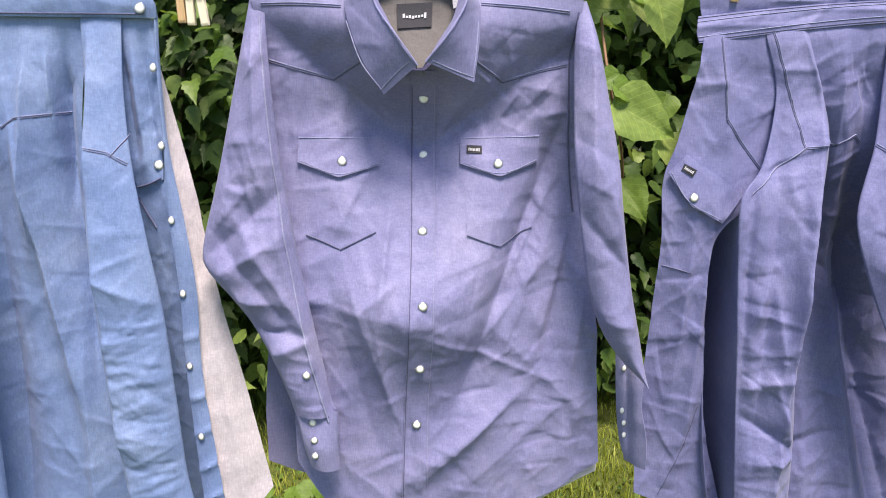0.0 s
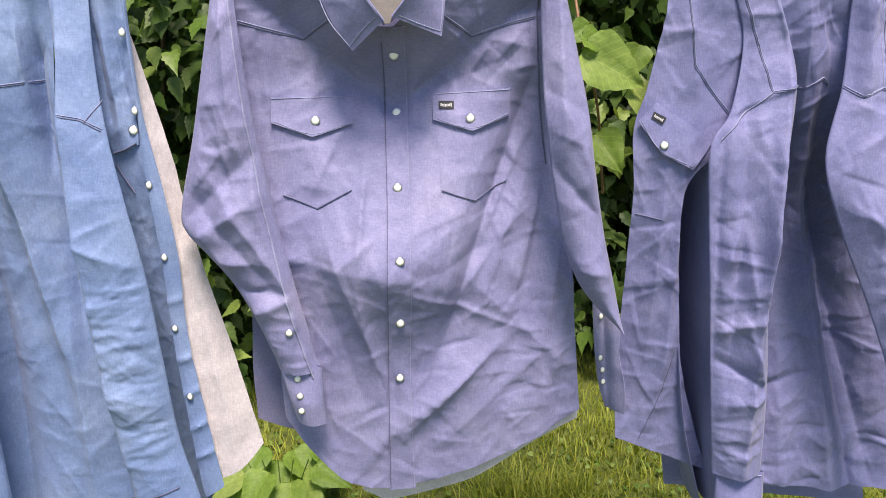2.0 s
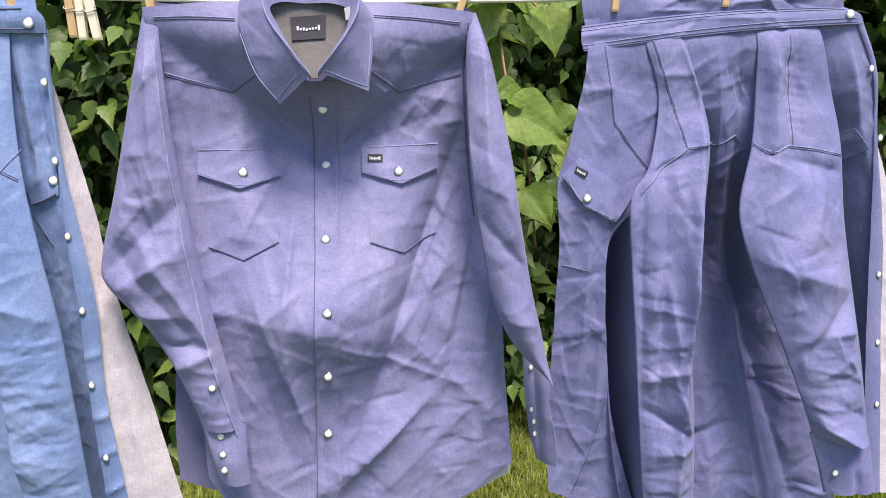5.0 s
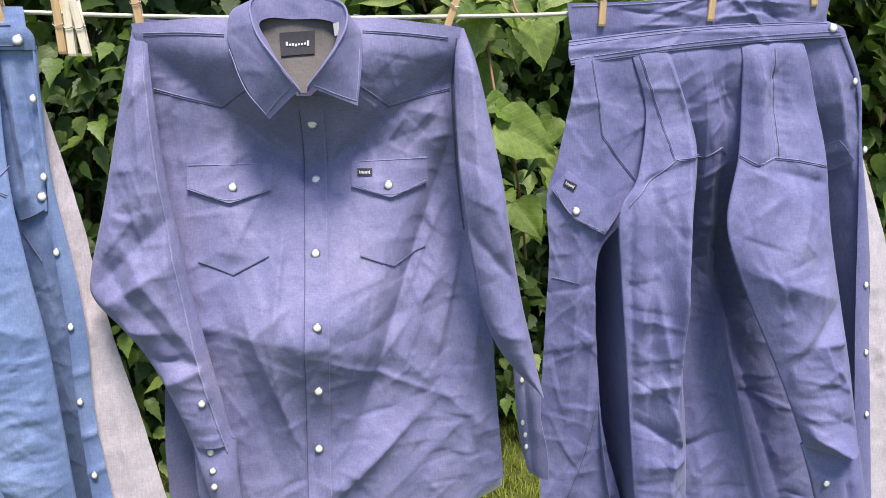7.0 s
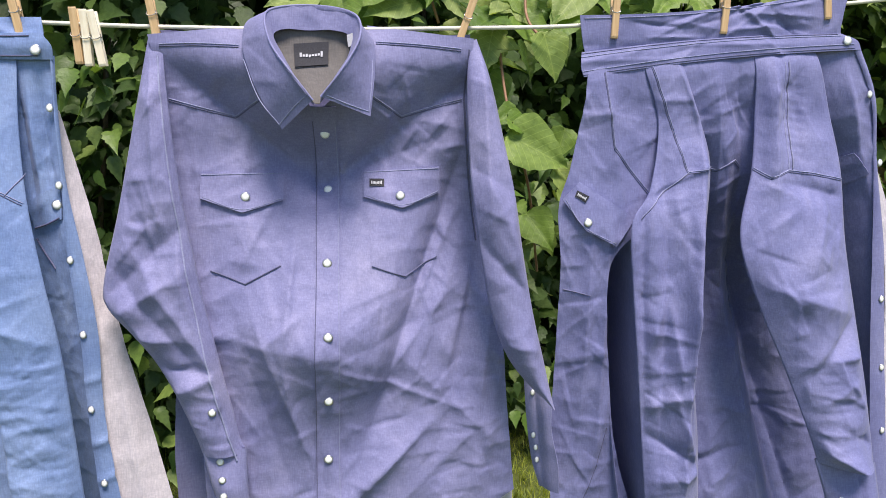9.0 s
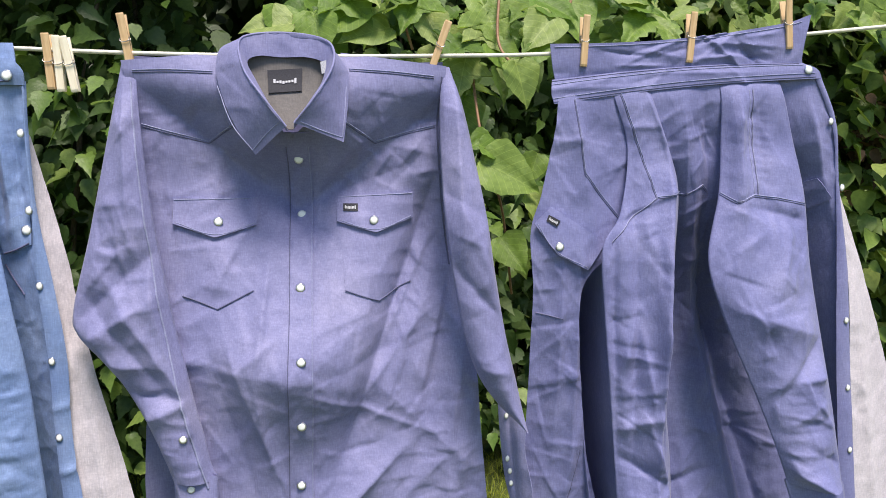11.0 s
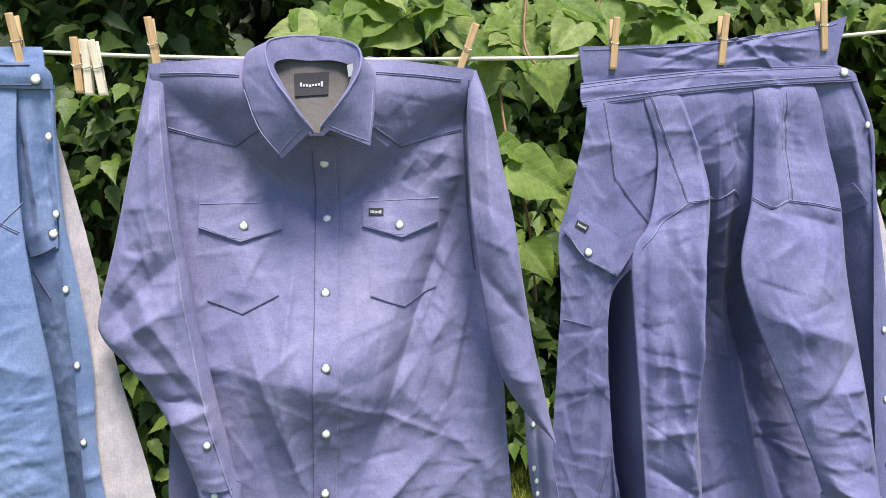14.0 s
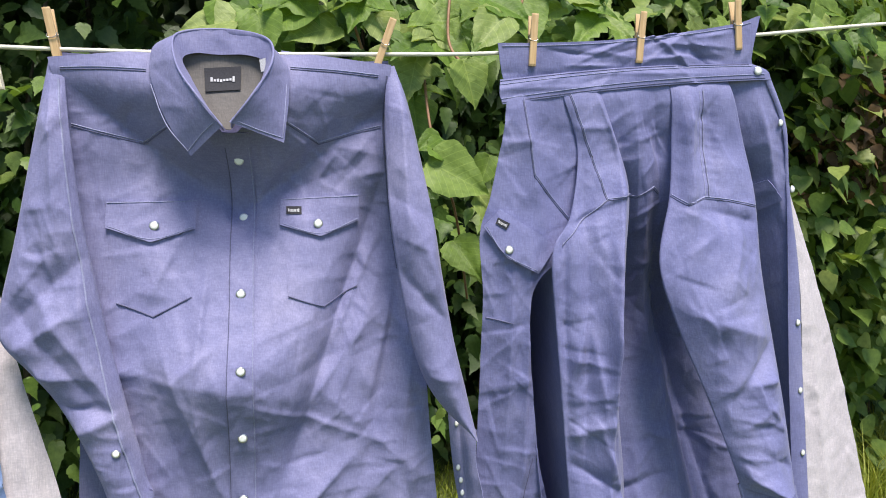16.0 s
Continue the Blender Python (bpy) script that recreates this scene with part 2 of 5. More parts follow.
def sheet(left, right, folds=(), puff=0.0, amp=0.004, seed=0, step=0.0036, point=0.0, sag=None, density=950):
    """A grid of cloth between two side edges, from top to bottom."""
    lens = max(np.linalg.norm(np.diff(np.array(e), axis=0), axis=1).sum() for e in (left, right))
    wide = max(np.linalg.norm(np.array(a) - np.array(b_)) for a, b_ in ((left[0], right[0]), (left[-1], right[-1]), (left[len(left) // 2], right[len(right) // 2])))
    nu, nv = max(4, int(lens / step)), max(4, int(wide / step))
    a, b_ = spline(left, nu + 1), spline(right, nu + 1)
    v = np.linspace(0, 1, nv + 1)
    u = np.linspace(0, 1, nu + 1)[:, None]
    g = a[:, None] * (1 - v)[None, :, None] + b_[:, None] * v[None, :, None]
    g[..., 1] -= puff * 4 * (v * (1 - v))[None] * (0.05 + 0.95 * np.clip(u * 1.7, 0, 1) if puff > 0.01 else 1.0)
    if point:
        g[..., 2] -= point * u * (1 - np.abs(2 * v - 1))[None]
    if sag:
        g[..., 2] -= sag * (u**4) * np.sin(np.pi * v)[None]
    plain = g[..., 1].copy()
    g = folded(g, [(a_, b2, wl, wr, 1.45 * h) for a_, b2, wl, wr, h in folds])
    if amp >= 0.003:
        g = folded(g, creases(g, seed, lens * wide * density, amp))
    if amp:
        g = crumpled(g, amp * 0.72, seed)
    if lens > 0.5:
        g[..., 1] = plain + (g[..., 1] - plain) * np.clip((u - 0.02) / 0.09, 0.0, 1)
    if puff > 0.01:
        calm = np.clip(np.minimum(v, 1 - v) / 0.14, 0, 1)[None]
        g[..., 1] = plain + (g[..., 1] - plain) * calm
    return g


def grid_faces(nu, nv):
    i, j = np.meshgrid(np.arange(nu), np.arange(nv), indexing="ij")
    k = (i * (nv + 1) + j).ravel()
    return np.stack([k, k + nv + 1, k + nv + 2, k + 1], -1)


def cloth_part(name, g, material, parent, label="", thick=0.0014, inside=None, seal=True):
    """A grid of cloth as one part with thickness; its inner face may show another cloth."""
    nu, nv = g.shape[0] - 1, g.shape[1] - 1
    ob = mesh_object(name, g.reshape(-1, 3), grid_faces(nu, nv), material, parent, label)
    if inside is not None:
        ob.data.materials.append(inside)
    s = ob.modifiers.new("thickness", "SOLIDIFY")
    s.thickness, s.offset = thick, -1
    if inside is not None:
        s.material_offset = 1
    if seal:
        e = ob.modifiers.new("crisp_edges", "EDGE_SPLIT")
        e.split_angle = radians(60)
    return ob


def tube(g, back=0.35, depth=0.03):
    """Closes a sheet into a flat tube: the front is the grid, the back lies behind it."""
    nv = g.shape[1]
    v = np.linspace(1, 0, nv)[1:-1]
    rear = g[:, ::-1][:, 1:-1].copy()
    rim = (g[:, -1:, 1] * v + g[:, :1, 1] * (1 - v))
    rear[..., 1] = rim + depth * 4 * (v * (1 - v))[None] * back + 0.002
    rear[..., 1] = np.maximum(rear[..., 1], g[:, ::-1][:, 1:-1, 1] + 0.003)
    return np.concatenate([g, rear], 1)


def tube_part(name, g, material, parent, label="", depth=0.03):
    t = tube(g, 1.0, depth)
    nu, n = t.shape[0] - 1, t.shape[1]
    i, j = np.meshgrid(np.arange(nu), np.arange(n), indexing="ij")
    k, k2 = i * n + j, i * n + (j + 1) % n
    faces = np.stack([k, k + n, k2 + n, k2], -1).reshape(-1, 4)
    return mesh_object(name, t.reshape(-1, 3), faces, material, parent, label)


def depth_at(g, x, z):
    """How deep the cloth lies at x, z."""
    f = g.reshape(-1, 3)
    d = (f[:, 0] - x) ** 2 + (f[:, 2] - z) ** 2
    k = np.argpartition(d, 4)[:4]
    w = 1 / (d[k] + 1e-7)
    return float((f[k, 1] * w).sum() / w.sum())


def lay(g, ob_grid, lift):
    """Lays a smaller piece of cloth on the cloth beneath it."""
    out = g.copy()
    for p in out.reshape(-1, 3):
        p[1] += depth_at(ob_grid, p[0], p[2]) - lift
    return out


def seam(parent, points, g, material=None, width=0.0022, lift=0.0016, name="seam", straight=False):
    """A stitched ridge along the cloth."""
    p = np.vstack([spline([(a[0], 0, a[2]), (c[0], 0, c[2])], max(4, int(math.dist(a, c) / 0.004))) for a, c in zip(points, points[1:])]) if straight else spline([(q[0], 0, q[2]) for q in points], max(4, int(sum(math.dist(points[i], points[i + 1]) for i in range(len(points) - 1)) / 0.006)))
    for q in p:
        q[1] = depth_at(g, q[0], q[2])
    t = np.gradient(p, axis=0)
    side = np.stack([-t[:, 2], 0 * t[:, 0], t[:, 0]], -1)
    side /= np.linalg.norm(side, axis=1, keepdims=True) + 1e-9
    up = np.array([0, -1.0, 0])
    rows = np.stack([p - side * width / 2 + up * 0.0001, p - side * width / 4 + up * lift, p + side * width / 4 + up * lift, p + side * width / 2 + up * 0.0001], 1)
    return mesh_object(name, rows.reshape(-1, 3), grid_faces(len(p) - 1, 3)[:, ::-1], material or STITCH_DARK, parent)


def topstitch(parent, points, g, off=0.0030):
    """A sewn seam with corners: a dark groove line and a pale thread beside it."""
    seam(parent, points, g, STITCH_DARK, 0.0016, 0.0010, straight=True)
    seam(parent, [(p[0] + off * 0.5, 0, p[2] + off) for p in points], g, STITCH, 0.0014, 0.0012, straight=True)


def wrinkles(seed, count, x0, x1, z_mid, half, height):
    """Long crisp gathers lying mostly along a collar."""
    r = random.Random(seed)
    out = []
    for _ in range(count):
        x, n, a = r.uniform(x0, x1), r.uniform(0.02, 0.11), r.gauss(0.10, 0.40)
        z = z_mid(x) + r.uniform(-half, half)
        w1, w2 = r.uniform(0.002, 0.004), r.uniform(0.004, 0.010)
        if r.random() < 0.5:
            w1, w2 = w2, w1
        out.append(((x, 0, z), (x + n * math.cos(a), 0, z + n * math.sin(a)), w1, w2, r.choice((-1, 1, 1)) * height * r.uniform(0.4, 1.0)))
    return out


def ring_mesh(profile, sides=14):
    """A turned shape about -y: rows of radius and height."""
    verts, faces = [], []
    for r, h in profile:
        for k in range(sides):
            a = 2 * math.pi * k / sides
            verts.append((r * math.cos(a), -h, r * math.sin(a)))
    for i in range(len(profile) - 1):
        for k in range(sides):
            a, b_ = i * sides + k, i * sides + (k + 1) % sides
            faces.append((a, b_, b_ + sides, a + sides))
    faces.append(tuple(range((len(profile) - 1) * sides, len(profile) * sides)))
    return verts, faces


def shared(name, verts, faces, material):
    me = bpy.data.meshes.new(name)
    me.from_pydata(verts, [], faces)
    me.materials.append(material)
    me.polygons.foreach_set("use_smooth", [True] * len(me.polygons))
    return me


PEARL_MESH = shared("pearl", *ring_mesh([(0.0052, 0), (0.0054, 0.0012), (0.0049, 0.0018), (0.003, 0.0021), (0.0012, 0.0022)]), PEARL)
RIM_MESH = shared("rim", *ring_mesh([(0.0064, 0), (0.0068, 0.0008), (0.0062, 0.0016), (0.0052, 0.0014)]), METAL)


def snap(parent, at, g, size=1.0, squash=1.0):
    """A pearl snap in a metal ring, set on the cloth."""
    rim = new("snap", RIM_MESH)
    rim.parent = parent
    rim.location = (at[0], depth_at(g, at[0], at[2]) - 0.0012, at[2])
    rim.scale = (size * squash, size, size)
    rim["label"] = "white pearl snap in a metal ring"
    p = new("pearl", PEARL_MESH)
    p.parent = rim
    return rim


def thing(name, label, category, group="", kind="", at=(0, 0, 0)):
    ob = new(name)
    ob.location = at
    return tagged(ob, label, category, group, kind)


# ---- ground ----
n = 60
xs = np.concatenate([np.linspace(-150, -6, 12), np.linspace(-5, 6, n), np.linspace(8, 150, 12)])
ys = np.concatenate([np.linspace(-150, -6, 12), np.linspace(-5, 6, n), np.linspace(8, 150, 12)])
gx, gy = np.meshgrid(xs, ys, indexing="ij")
gz = np.array([[0.02 * noise.noise((x * 1.3, y * 1.3, 0)) for y in ys] for x in xs])
m = len(ys) - 1
ground = mesh_object("ground", np.stack([gx, gy, gz], -1).reshape(-1, 3), grid_faces(len(xs) - 1, m)[:, ::-1], SOIL)
tagged(ground, "uneven mown lawn with mossy yellow-green turf", "lawn", kind="structure")

# ---- the line ----
LINE = [(-3.2, 0.0, 1.80), (-2.2, 0.0, 1.71), (-1.5, 0.0, 1.665), (-1.0, 0.0, 1.642), (-0.623, 0.000, 1.621), (-0.515, 0.000, 1.621), (-0.409, 0.000, 1.621), (-0.257, 0.000, 1.618), (-0.016, 0.000, 1.618), (0.235, 0.000, 1.624), (0.411, 0.000, 1.631), (0.659, 0.000, 1.653), (0.864, 0.000, 1.674), (1.111, 0.000, 1.701), (1.5, 0.0, 1.735), (2.2, 0.0, 1.80), (3.6, 0.0, 1.93)]


def swept(name, path, radius, material, parent=None, label="", sides=8, taper=None):
    p = np.array(path, float)
    t = np.gradient(p, axis=0)
    t /= np.linalg.norm(t, axis=1, keepdims=True) + 1e-9
    ref = np.array([0.0, 1.0, 0.05]) if abs(t[0][1]) < 0.9 else np.array([1.0, 0, 0])
    a = np.cross(t, ref)
    a /= np.linalg.norm(a, axis=1, keepdims=True) + 1e-9
    b_ = np.cross(t, a)
    r = np.full(len(p), radius) if taper is None else radius * np.linspace(1, taper, len(p))
    ang = np.linspace(0, 2 * np.pi, sides, endpoint=False)
    ring = p[:, None] + r[:, None, None] * (np.cos(ang)[None, :, None] * a[:, None] + np.sin(ang)[None, :, None] * b_[:, None])
    faces = []
    for i in range(len(p) - 1):
        for k in range(sides):
            k2 = (k + 1) % sides
            faces.append((i * sides + k, i * sides + k2, (i + 1) * sides + k2, (i + 1) * sides + k))
    return mesh_object(name, ring.reshape(-1, 3), faces, material, parent, label)


line_path = spline(LINE, 240)
line = swept("clothesline", line_path, 0.0032, ROPE)
tagged(line, "taut cream cotton clothesline holding three shirts", "clothesline")


# ---- clothespins ----
def prong(side):
    """One wooden half of a spring clothespin, tapered towards its handle and notched for the line."""
    bm = bmesh.new()
    prof = [(-0.040, 0.0008, 0.0042), (-0.037, 0.0004, 0.0052), (-0.020, 0.0004, 0.0058), (-0.014, 0.0024, 0.0060), (-0.008, 0.0024, 0.0062), (-0.004, 0.0005, 0.0064), (0.002, 0.0012, 0.0064), (0.020, 0.0040, 0.0074), (0.034, 0.0062, 0.0086), (0.036, 0.0066, 0.0082)]
    rings = []
    for z, inner, outer in prof:
        rings.append([bm.verts.new((x, side * y, z)) for x, y in ((-0.0052, inner), (0.0052, inner), (0.0052, outer - 0.0008), (0.0042, outer), (-0.0042, outer), (-0.0052, outer - 0.0008))])
    for a, b_ in zip(rings, rings[1:]):
        for k in range(6):
            bm.faces.new((a[k], a[(k + 1) % 6], b_[(k + 1) % 6], b_[k]))
    bm.faces.new(rings[0])
    bm.faces.new(rings[-1])
    bmesh.ops.recalc_face_normals(bm, faces=bm.faces)
    return bm


def clothespin(label, material, m, gape=0.0):
    peg = thing("clothespin", label, "clothespin", "clothespins on the line")
    for side in (-1, 1):
        part("prong", prong(side), material, peg, smooth=False).location.y = side * gape
    t = np.linspace(0, 1, 60)
    coil = np.stack([-0.0058 + 0.0116 * t, 0.0034 * np.cos(t * 8 * np.pi), 0.0025 + 0.0034 * np.sin(t * 8 * np.pi)], -1)
    swept("spring", coil, 0.0007, SPRING, peg, sides=5)
    for x in (-0.0062, 0.0062):
        arm = [(x, -0.0030, 0.003), (x, -0.0078, -0.001), (x * 0.6, -0.0081, -0.003), (0, -0.0081, -0.0035)]
        swept("spring_arm", spline(arm, 10), 0.0007, SPRING, peg, sides=5)
    peg.matrix_world = m
    return peg


# ---- the middle shirt: hung by its shoulders, front to the viewer ----
def middle_shirt():
    sh = thing("denim_shirt", "blue-grey chambray western shirt, snapped shut, hung by its shoulders", "shirt", "shirts on the line")
    # belly, hang and chest folds, then the small crisp creases
    folds = [
        ((-0.167, 0.000, 1.142), (-0.015, 0.000, 1.115), 0.09, 0.06, 0.013),
        ((-0.015, 0.000, 1.115), (0.090, 0.000, 1.085), 0.09, 0.06, 0.010),
        ((0.190, 0.000, 1.334), (0.100, 0.000, 1.070), 0.085, 0.022, -0.030),
        ((0.152, 0.000, 0.964), (0.002, 0.000, 0.840), 0.03, 0.05, 0.012),
        ((0.195, 0.000, 0.922), (0.098, 0.000, 0.835), 0.02, 0.03, 0.009),
        ((-0.190, 0.000, 1.532), (-0.030, 0.000, 1.395), 0.06, 0.045, -0.028),
        ((0.200, 0.000, 1.525), (0.025, 0.000, 1.395), 0.045, 0.06, -0.025),
        ((0.114, 0.000, 1.496), (0.033, 0.000, 1.430), 0.008, 0.02, 0.0045),
        ((0.132, 0.000, 1.474), (0.077, 0.000, 1.412), 0.006, 0.012, 0.0035),
    ]
    folds += [
        ((-0.074, 0.000, 1.119), (-0.043, 0.000, 0.933), 0.012, 0.03, 0.008),
        ((-0.129, 0.000, 1.111), (-0.080, 0.000, 0.935), 0.015, 0.02, -0.006),
        ((-0.052, 0.000, 1.240), (-0.060, 0.000, 1.147), 0.012, 0.02, 0.006),
        ((-0.117, 0.000, 1.305), (-0.128, 0.000, 1.233), 0.015, 0.015, 0.005),
        ((0.036, 0.000, 1.106), (0.167, 0.000, 1.160), 0.02, 0.03, -0.008),
        ((0.251, 0.000, 1.282), (0.205, 0.000, 1.022), 0.03, 0.04, -0.014),
        ((0.204, 0.000, 1.236), (0.157, 0.000, 1.122), 0.015, 0.02, 0.008),
        ((0.291, 0.000, 1.079), (0.245, 0.000, 0.837), 0.02, 0.05, 0.010),
        ((0.129, 0.000, 1.084), (0.263, 0.000, 0.960), 0.02, 0.02, 0.007),
    ]
    folds += [
        ((0.105, 0.000, 1.481), (0.088, 0.000, 1.437), 0.004, 0.012, 0.006), ((0.148, 0.000, 1.469), (0.124, 0.000, 1.432), 0.005, 0.012, 0.006),
        ((0.060, 0.000, 1.443), (0.034, 0.000, 1.412), 0.005, 0.014, 0.007), ((0.072, 0.000, 1.410), (0.140, 0.000, 1.437), 0.006, 0.012, -0.004),
        ((0.113, 0.000, 1.457), (0.195, 0.000, 1.479), 0.005, 0.015, 0.002), ((0.034, 0.000, 1.403), (0.021, 0.000, 1.295), 0.004, 0.012, 0.005),
        ((-0.081, 0.000, 1.456), (-0.039, 0.000, 1.403), 0.005, 0.015, 0.006), ((-0.124, 0.000, 1.447), (-0.131, 0.000, 1.395), 0.004, 0.014, 0.004),
    ]
    folds += [
        ((-0.052, 0.000, 1.250), (-0.062, 0.000, 1.166), 0.004, 0.012, 0.007), ((-0.094, 0.000, 1.328), (-0.123, 0.000, 1.269), 0.005, 0.014, 0.006),
        ((-0.092, 0.000, 1.138), (-0.055, 0.000, 1.166), 0.005, 0.012, 0.006), ((-0.046, 0.000, 0.973), (-0.092, 0.000, 1.110), 0.006, 0.014, 0.008),
        ((0.128, 0.000, 0.945), (0.050, 0.000, 0.868), 0.006, 0.016, 0.008), ((0.233, 0.000, 1.216), (0.205, 0.000, 1.101), 0.006, 0.018, 0.009),
        ((0.167, 0.000, 1.160), (0.110, 0.000, 1.085), 0.006, 0.014, 0.006), ((0.054, 0.000, 1.072), (0.166, 0.000, 1.024), 0.006, 0.014, 0.006),
    ]
    folds += [
        ((0.271, 0.000, 1.158), (0.253, 0.000, 1.020), 0.008, 0.02, 0.009), ((0.195, 0.000, 1.292), (0.153, 0.000, 1.199), 0.006, 0.014, 0.008),
    ]
    folds = [(a, b_, wl, wr, h * (0.68 if abs(h) < 0.0105 else 1.0)) for a, b_, wl, wr, h in folds]
    lf = sheet([(-0.256, -0.012, 1.605), (-0.248, -0.010, 1.557), (-0.247, 0.010, 1.447), (-0.224, 0.010, 1.296), (-0.215, 0.000, 1.170), (-0.209, -0.005, 1.039), (-0.205, 0.000, 0.848)],
               [(-0.109, 0.000, 1.622), (-0.083, -0.024, 1.566), (-0.039, -0.028, 1.522), (-0.013, -0.014, 1.485), (-0.017, 0.032, 1.408), (-0.015, -0.012, 1.242), (-0.015, -0.054, 1.117), (-0.021, -0.012, 0.939), (-0.026, -0.010, 0.709)],
               folds, amp=0.0042, seed=1)
    rf = sheet([(0.071, 0.000, 1.625), (0.062, -0.024, 1.568), (0.027, -0.028, 1.523), (-0.006, -0.014, 1.485), (-0.010, 0.032, 1.408), (-0.010, -0.012, 1.242), (-0.012, -0.054, 1.117), (-0.019, -0.012, 0.938), (-0.024, -0.010, 0.709)],
               [(0.237, -0.012, 1.606), (0.232, -0.010, 1.563), (0.236, 0.004, 1.511), (0.247, 0.014, 1.402), (0.264, 0.010, 1.290), (0.289, 0.000, 1.118), (0.301, 0.010, 0.995), (0.317, 0.020, 0.840)],
               folds, amp=0.0042, seed=2)
    for g, nv in ((lf, 1), (rf, -1)):
        # rounded shirt-tail hem
        u = np.linspace(0, 1, g.shape[0])[:, None]
        v = np.linspace(0, 1, g.shape[1])[None]
        g[..., 2] -= (u**6) * (0.045 if nv == 1 else 0.028) * np.sin(np.pi * v)
    both = np.concatenate([lf.reshape(-1, 3), rf.reshape(-1, 3)])
    cloth_part("front_panel", lf, DENIM, sh, "front half with a chest pocket", inside=LINING)
    cloth_part("front_panel", rf, DENIM, sh, "front half with a chest pocket and woven tab", inside=LINING)
    back = sheet([(-0.253, 0.020, 1.617), (-0.224, 0.050, 1.402), (-0.263, 0.050, 0.982), (-0.266, 0.050, 0.822)],
                 [(0.235, 0.020, 1.617), (0.244, 0.050, 1.401), (0.287, 0.050, 1.011), (0.320, 0.050, 0.816)], amp=0.005, seed=3, step=0.012, sag=0.10, puff=-0.04)
    cloth_part("back_panel", back, DENIM, sh, "back of the shirt, hanging behind the front", inside=LINING)
    # hem and edges
    hem = [(-0.079, 0.020, 0.707), (-0.058, 0.020, 0.701), (-0.027, 0.020, 0.694), (0.066, 0.020, 0.717), (0.139, 0.020, 0.743), (0.240, 0.020, 0.808), (0.317, 0.030, 0.842)]
    tail = sheet([(p[0], p[1], p[2] + 0.02) for p in hem], [(p[0], p[1] + 0.004, p[2] - 0.022 - 0.010 * math.sin(2.6 * i / 6)) for i, p in enumerate(hem)], amp=0.001, seed=11, step=0.005)
    cloth_part("tail_lining", tail, LINING, sh, "pale inner face of the shirt tail")
    # placket with its snaps
    pl = sheet([(-0.019, 0.000, 1.500), (-0.018, 0.000, 1.403), (-0.018, 0.000, 1.249), (-0.019, 0.000, 1.089), (-0.024, 0.000, 0.932), (-0.027, 0.000, 0.705)],
               [(0.020, 0.000, 1.500), (0.021, 0.000, 1.403), (0.022, 0.000, 1.248), (0.022, 0.000, 1.087), (0.017, 0.000, 0.930), (0.020, 0.000, 0.707)], amp=0)
    pl[..., 1] = 0
    pl = lay(pl, both, 0.0024)
    placket = cloth_part("placket", pl, DENIM, sh, "stitched front placket", thick=0.002)
    seam(placket, [(-0.017, 0.000, 1.478), (-0.017, 0.000, 1.376), (-0.015, 0.000, 1.240), (-0.017, 0.000, 1.089), (-0.022, 0.000, 0.932), (-0.025, 0.000, 0.707)], pl, STITCH_DARK, 0.0016, 0.001)
    seam(placket, [(0.018, 0.000, 1.478), (0.019, 0.000, 1.376), (0.020, 0.000, 1.239), (0.020, 0.000, 1.087), (0.015, 0.000, 0.930), (0.017, 0.000, 0.709)], pl, STITCH, 0.0014, 0.001)
    for q in ((0.001, -0.030, 1.459), (0.002, -0.030, 1.367), (0.002, -0.030, 1.255), (0.004, -0.040, 1.147), (0.001, -0.030, 1.035), (-0.003, -0.025, 0.927)):
        snap(placket, q, pl, 1.12)
    # yoke seams and shoulder seams
    ends = [([(-0.235, 0.000, 1.509), (-0.199, 0.000, 1.499), (-0.140, 0.000, 1.484), (-0.096, 0.000, 1.510)], lf), ([(0.078, 0.000, 1.514), (0.124, 0.000, 1.485), (0.177, 0.000, 1.501), (0.222, 0.000, 1.512)], rf),
            ([(-0.240, 0.000, 1.588), (-0.186, 0.000, 1.590), (-0.123, 0.000, 1.588)], lf), ([(0.084, 0.000, 1.596), (0.150, 0.000, 1.593), (0.217, 0.000, 1.587)], rf)]
    split = []
    for pts, g in ends:
        tip = min(range(len(pts)), key=lambda k: pts[k][2])
        split += [(pts[:tip + 1], g), (pts[tip:], g)] if 0 < tip < len(pts) - 1 and len(pts) == 4 else [(pts, g)]
    for pts, g in split:
        seam(sh, pts, g, STITCH_DARK, 0.002, 0.0012)
        seam(sh, [(p[0], p[1], p[2] + 0.0034) for p in pts], g, STITCH, 0.0016, 0.0014)
    # chest pockets
    for k, (a, b_, c, d, q, tip, g) in enumerate((
            ((-0.194, 0.000, 1.397), (-0.195, 0.000, 1.358), (-0.067, 0.000, 1.398), (-0.068, 0.000, 1.354), (-0.126, -0.020, 1.360), (-0.131, 0.000, 1.222), lf),
            ((0.061, 0.000, 1.399), (0.061, 0.000, 1.358), (0.186, 0.000, 1.406), (0.187, 0.000, 1.364), (0.121, -0.020, 1.360), (0.133, 0.000, 1.226), rf))):
        low_l = (a[0] + 0.012, 0, tip[2] + 0.022)
        low_r = (c[0] - 0.004, 0, tip[2] + 0.030)
        pk = sheet([(a[0], 0, a[2]), low_l], [(c[0], 0, c[2]), low_r], amp=0, point=0.024)
        pk = lay(pk, both, 0.0009)
        pocket = cloth_part("pocket", pk, DENIM, sh, "patch chest pocket with a pointed foot", thick=0.0006)
        mid = ((low_l[0] + low_r[0]) / 2, 0, low_l[2] - 0.020)
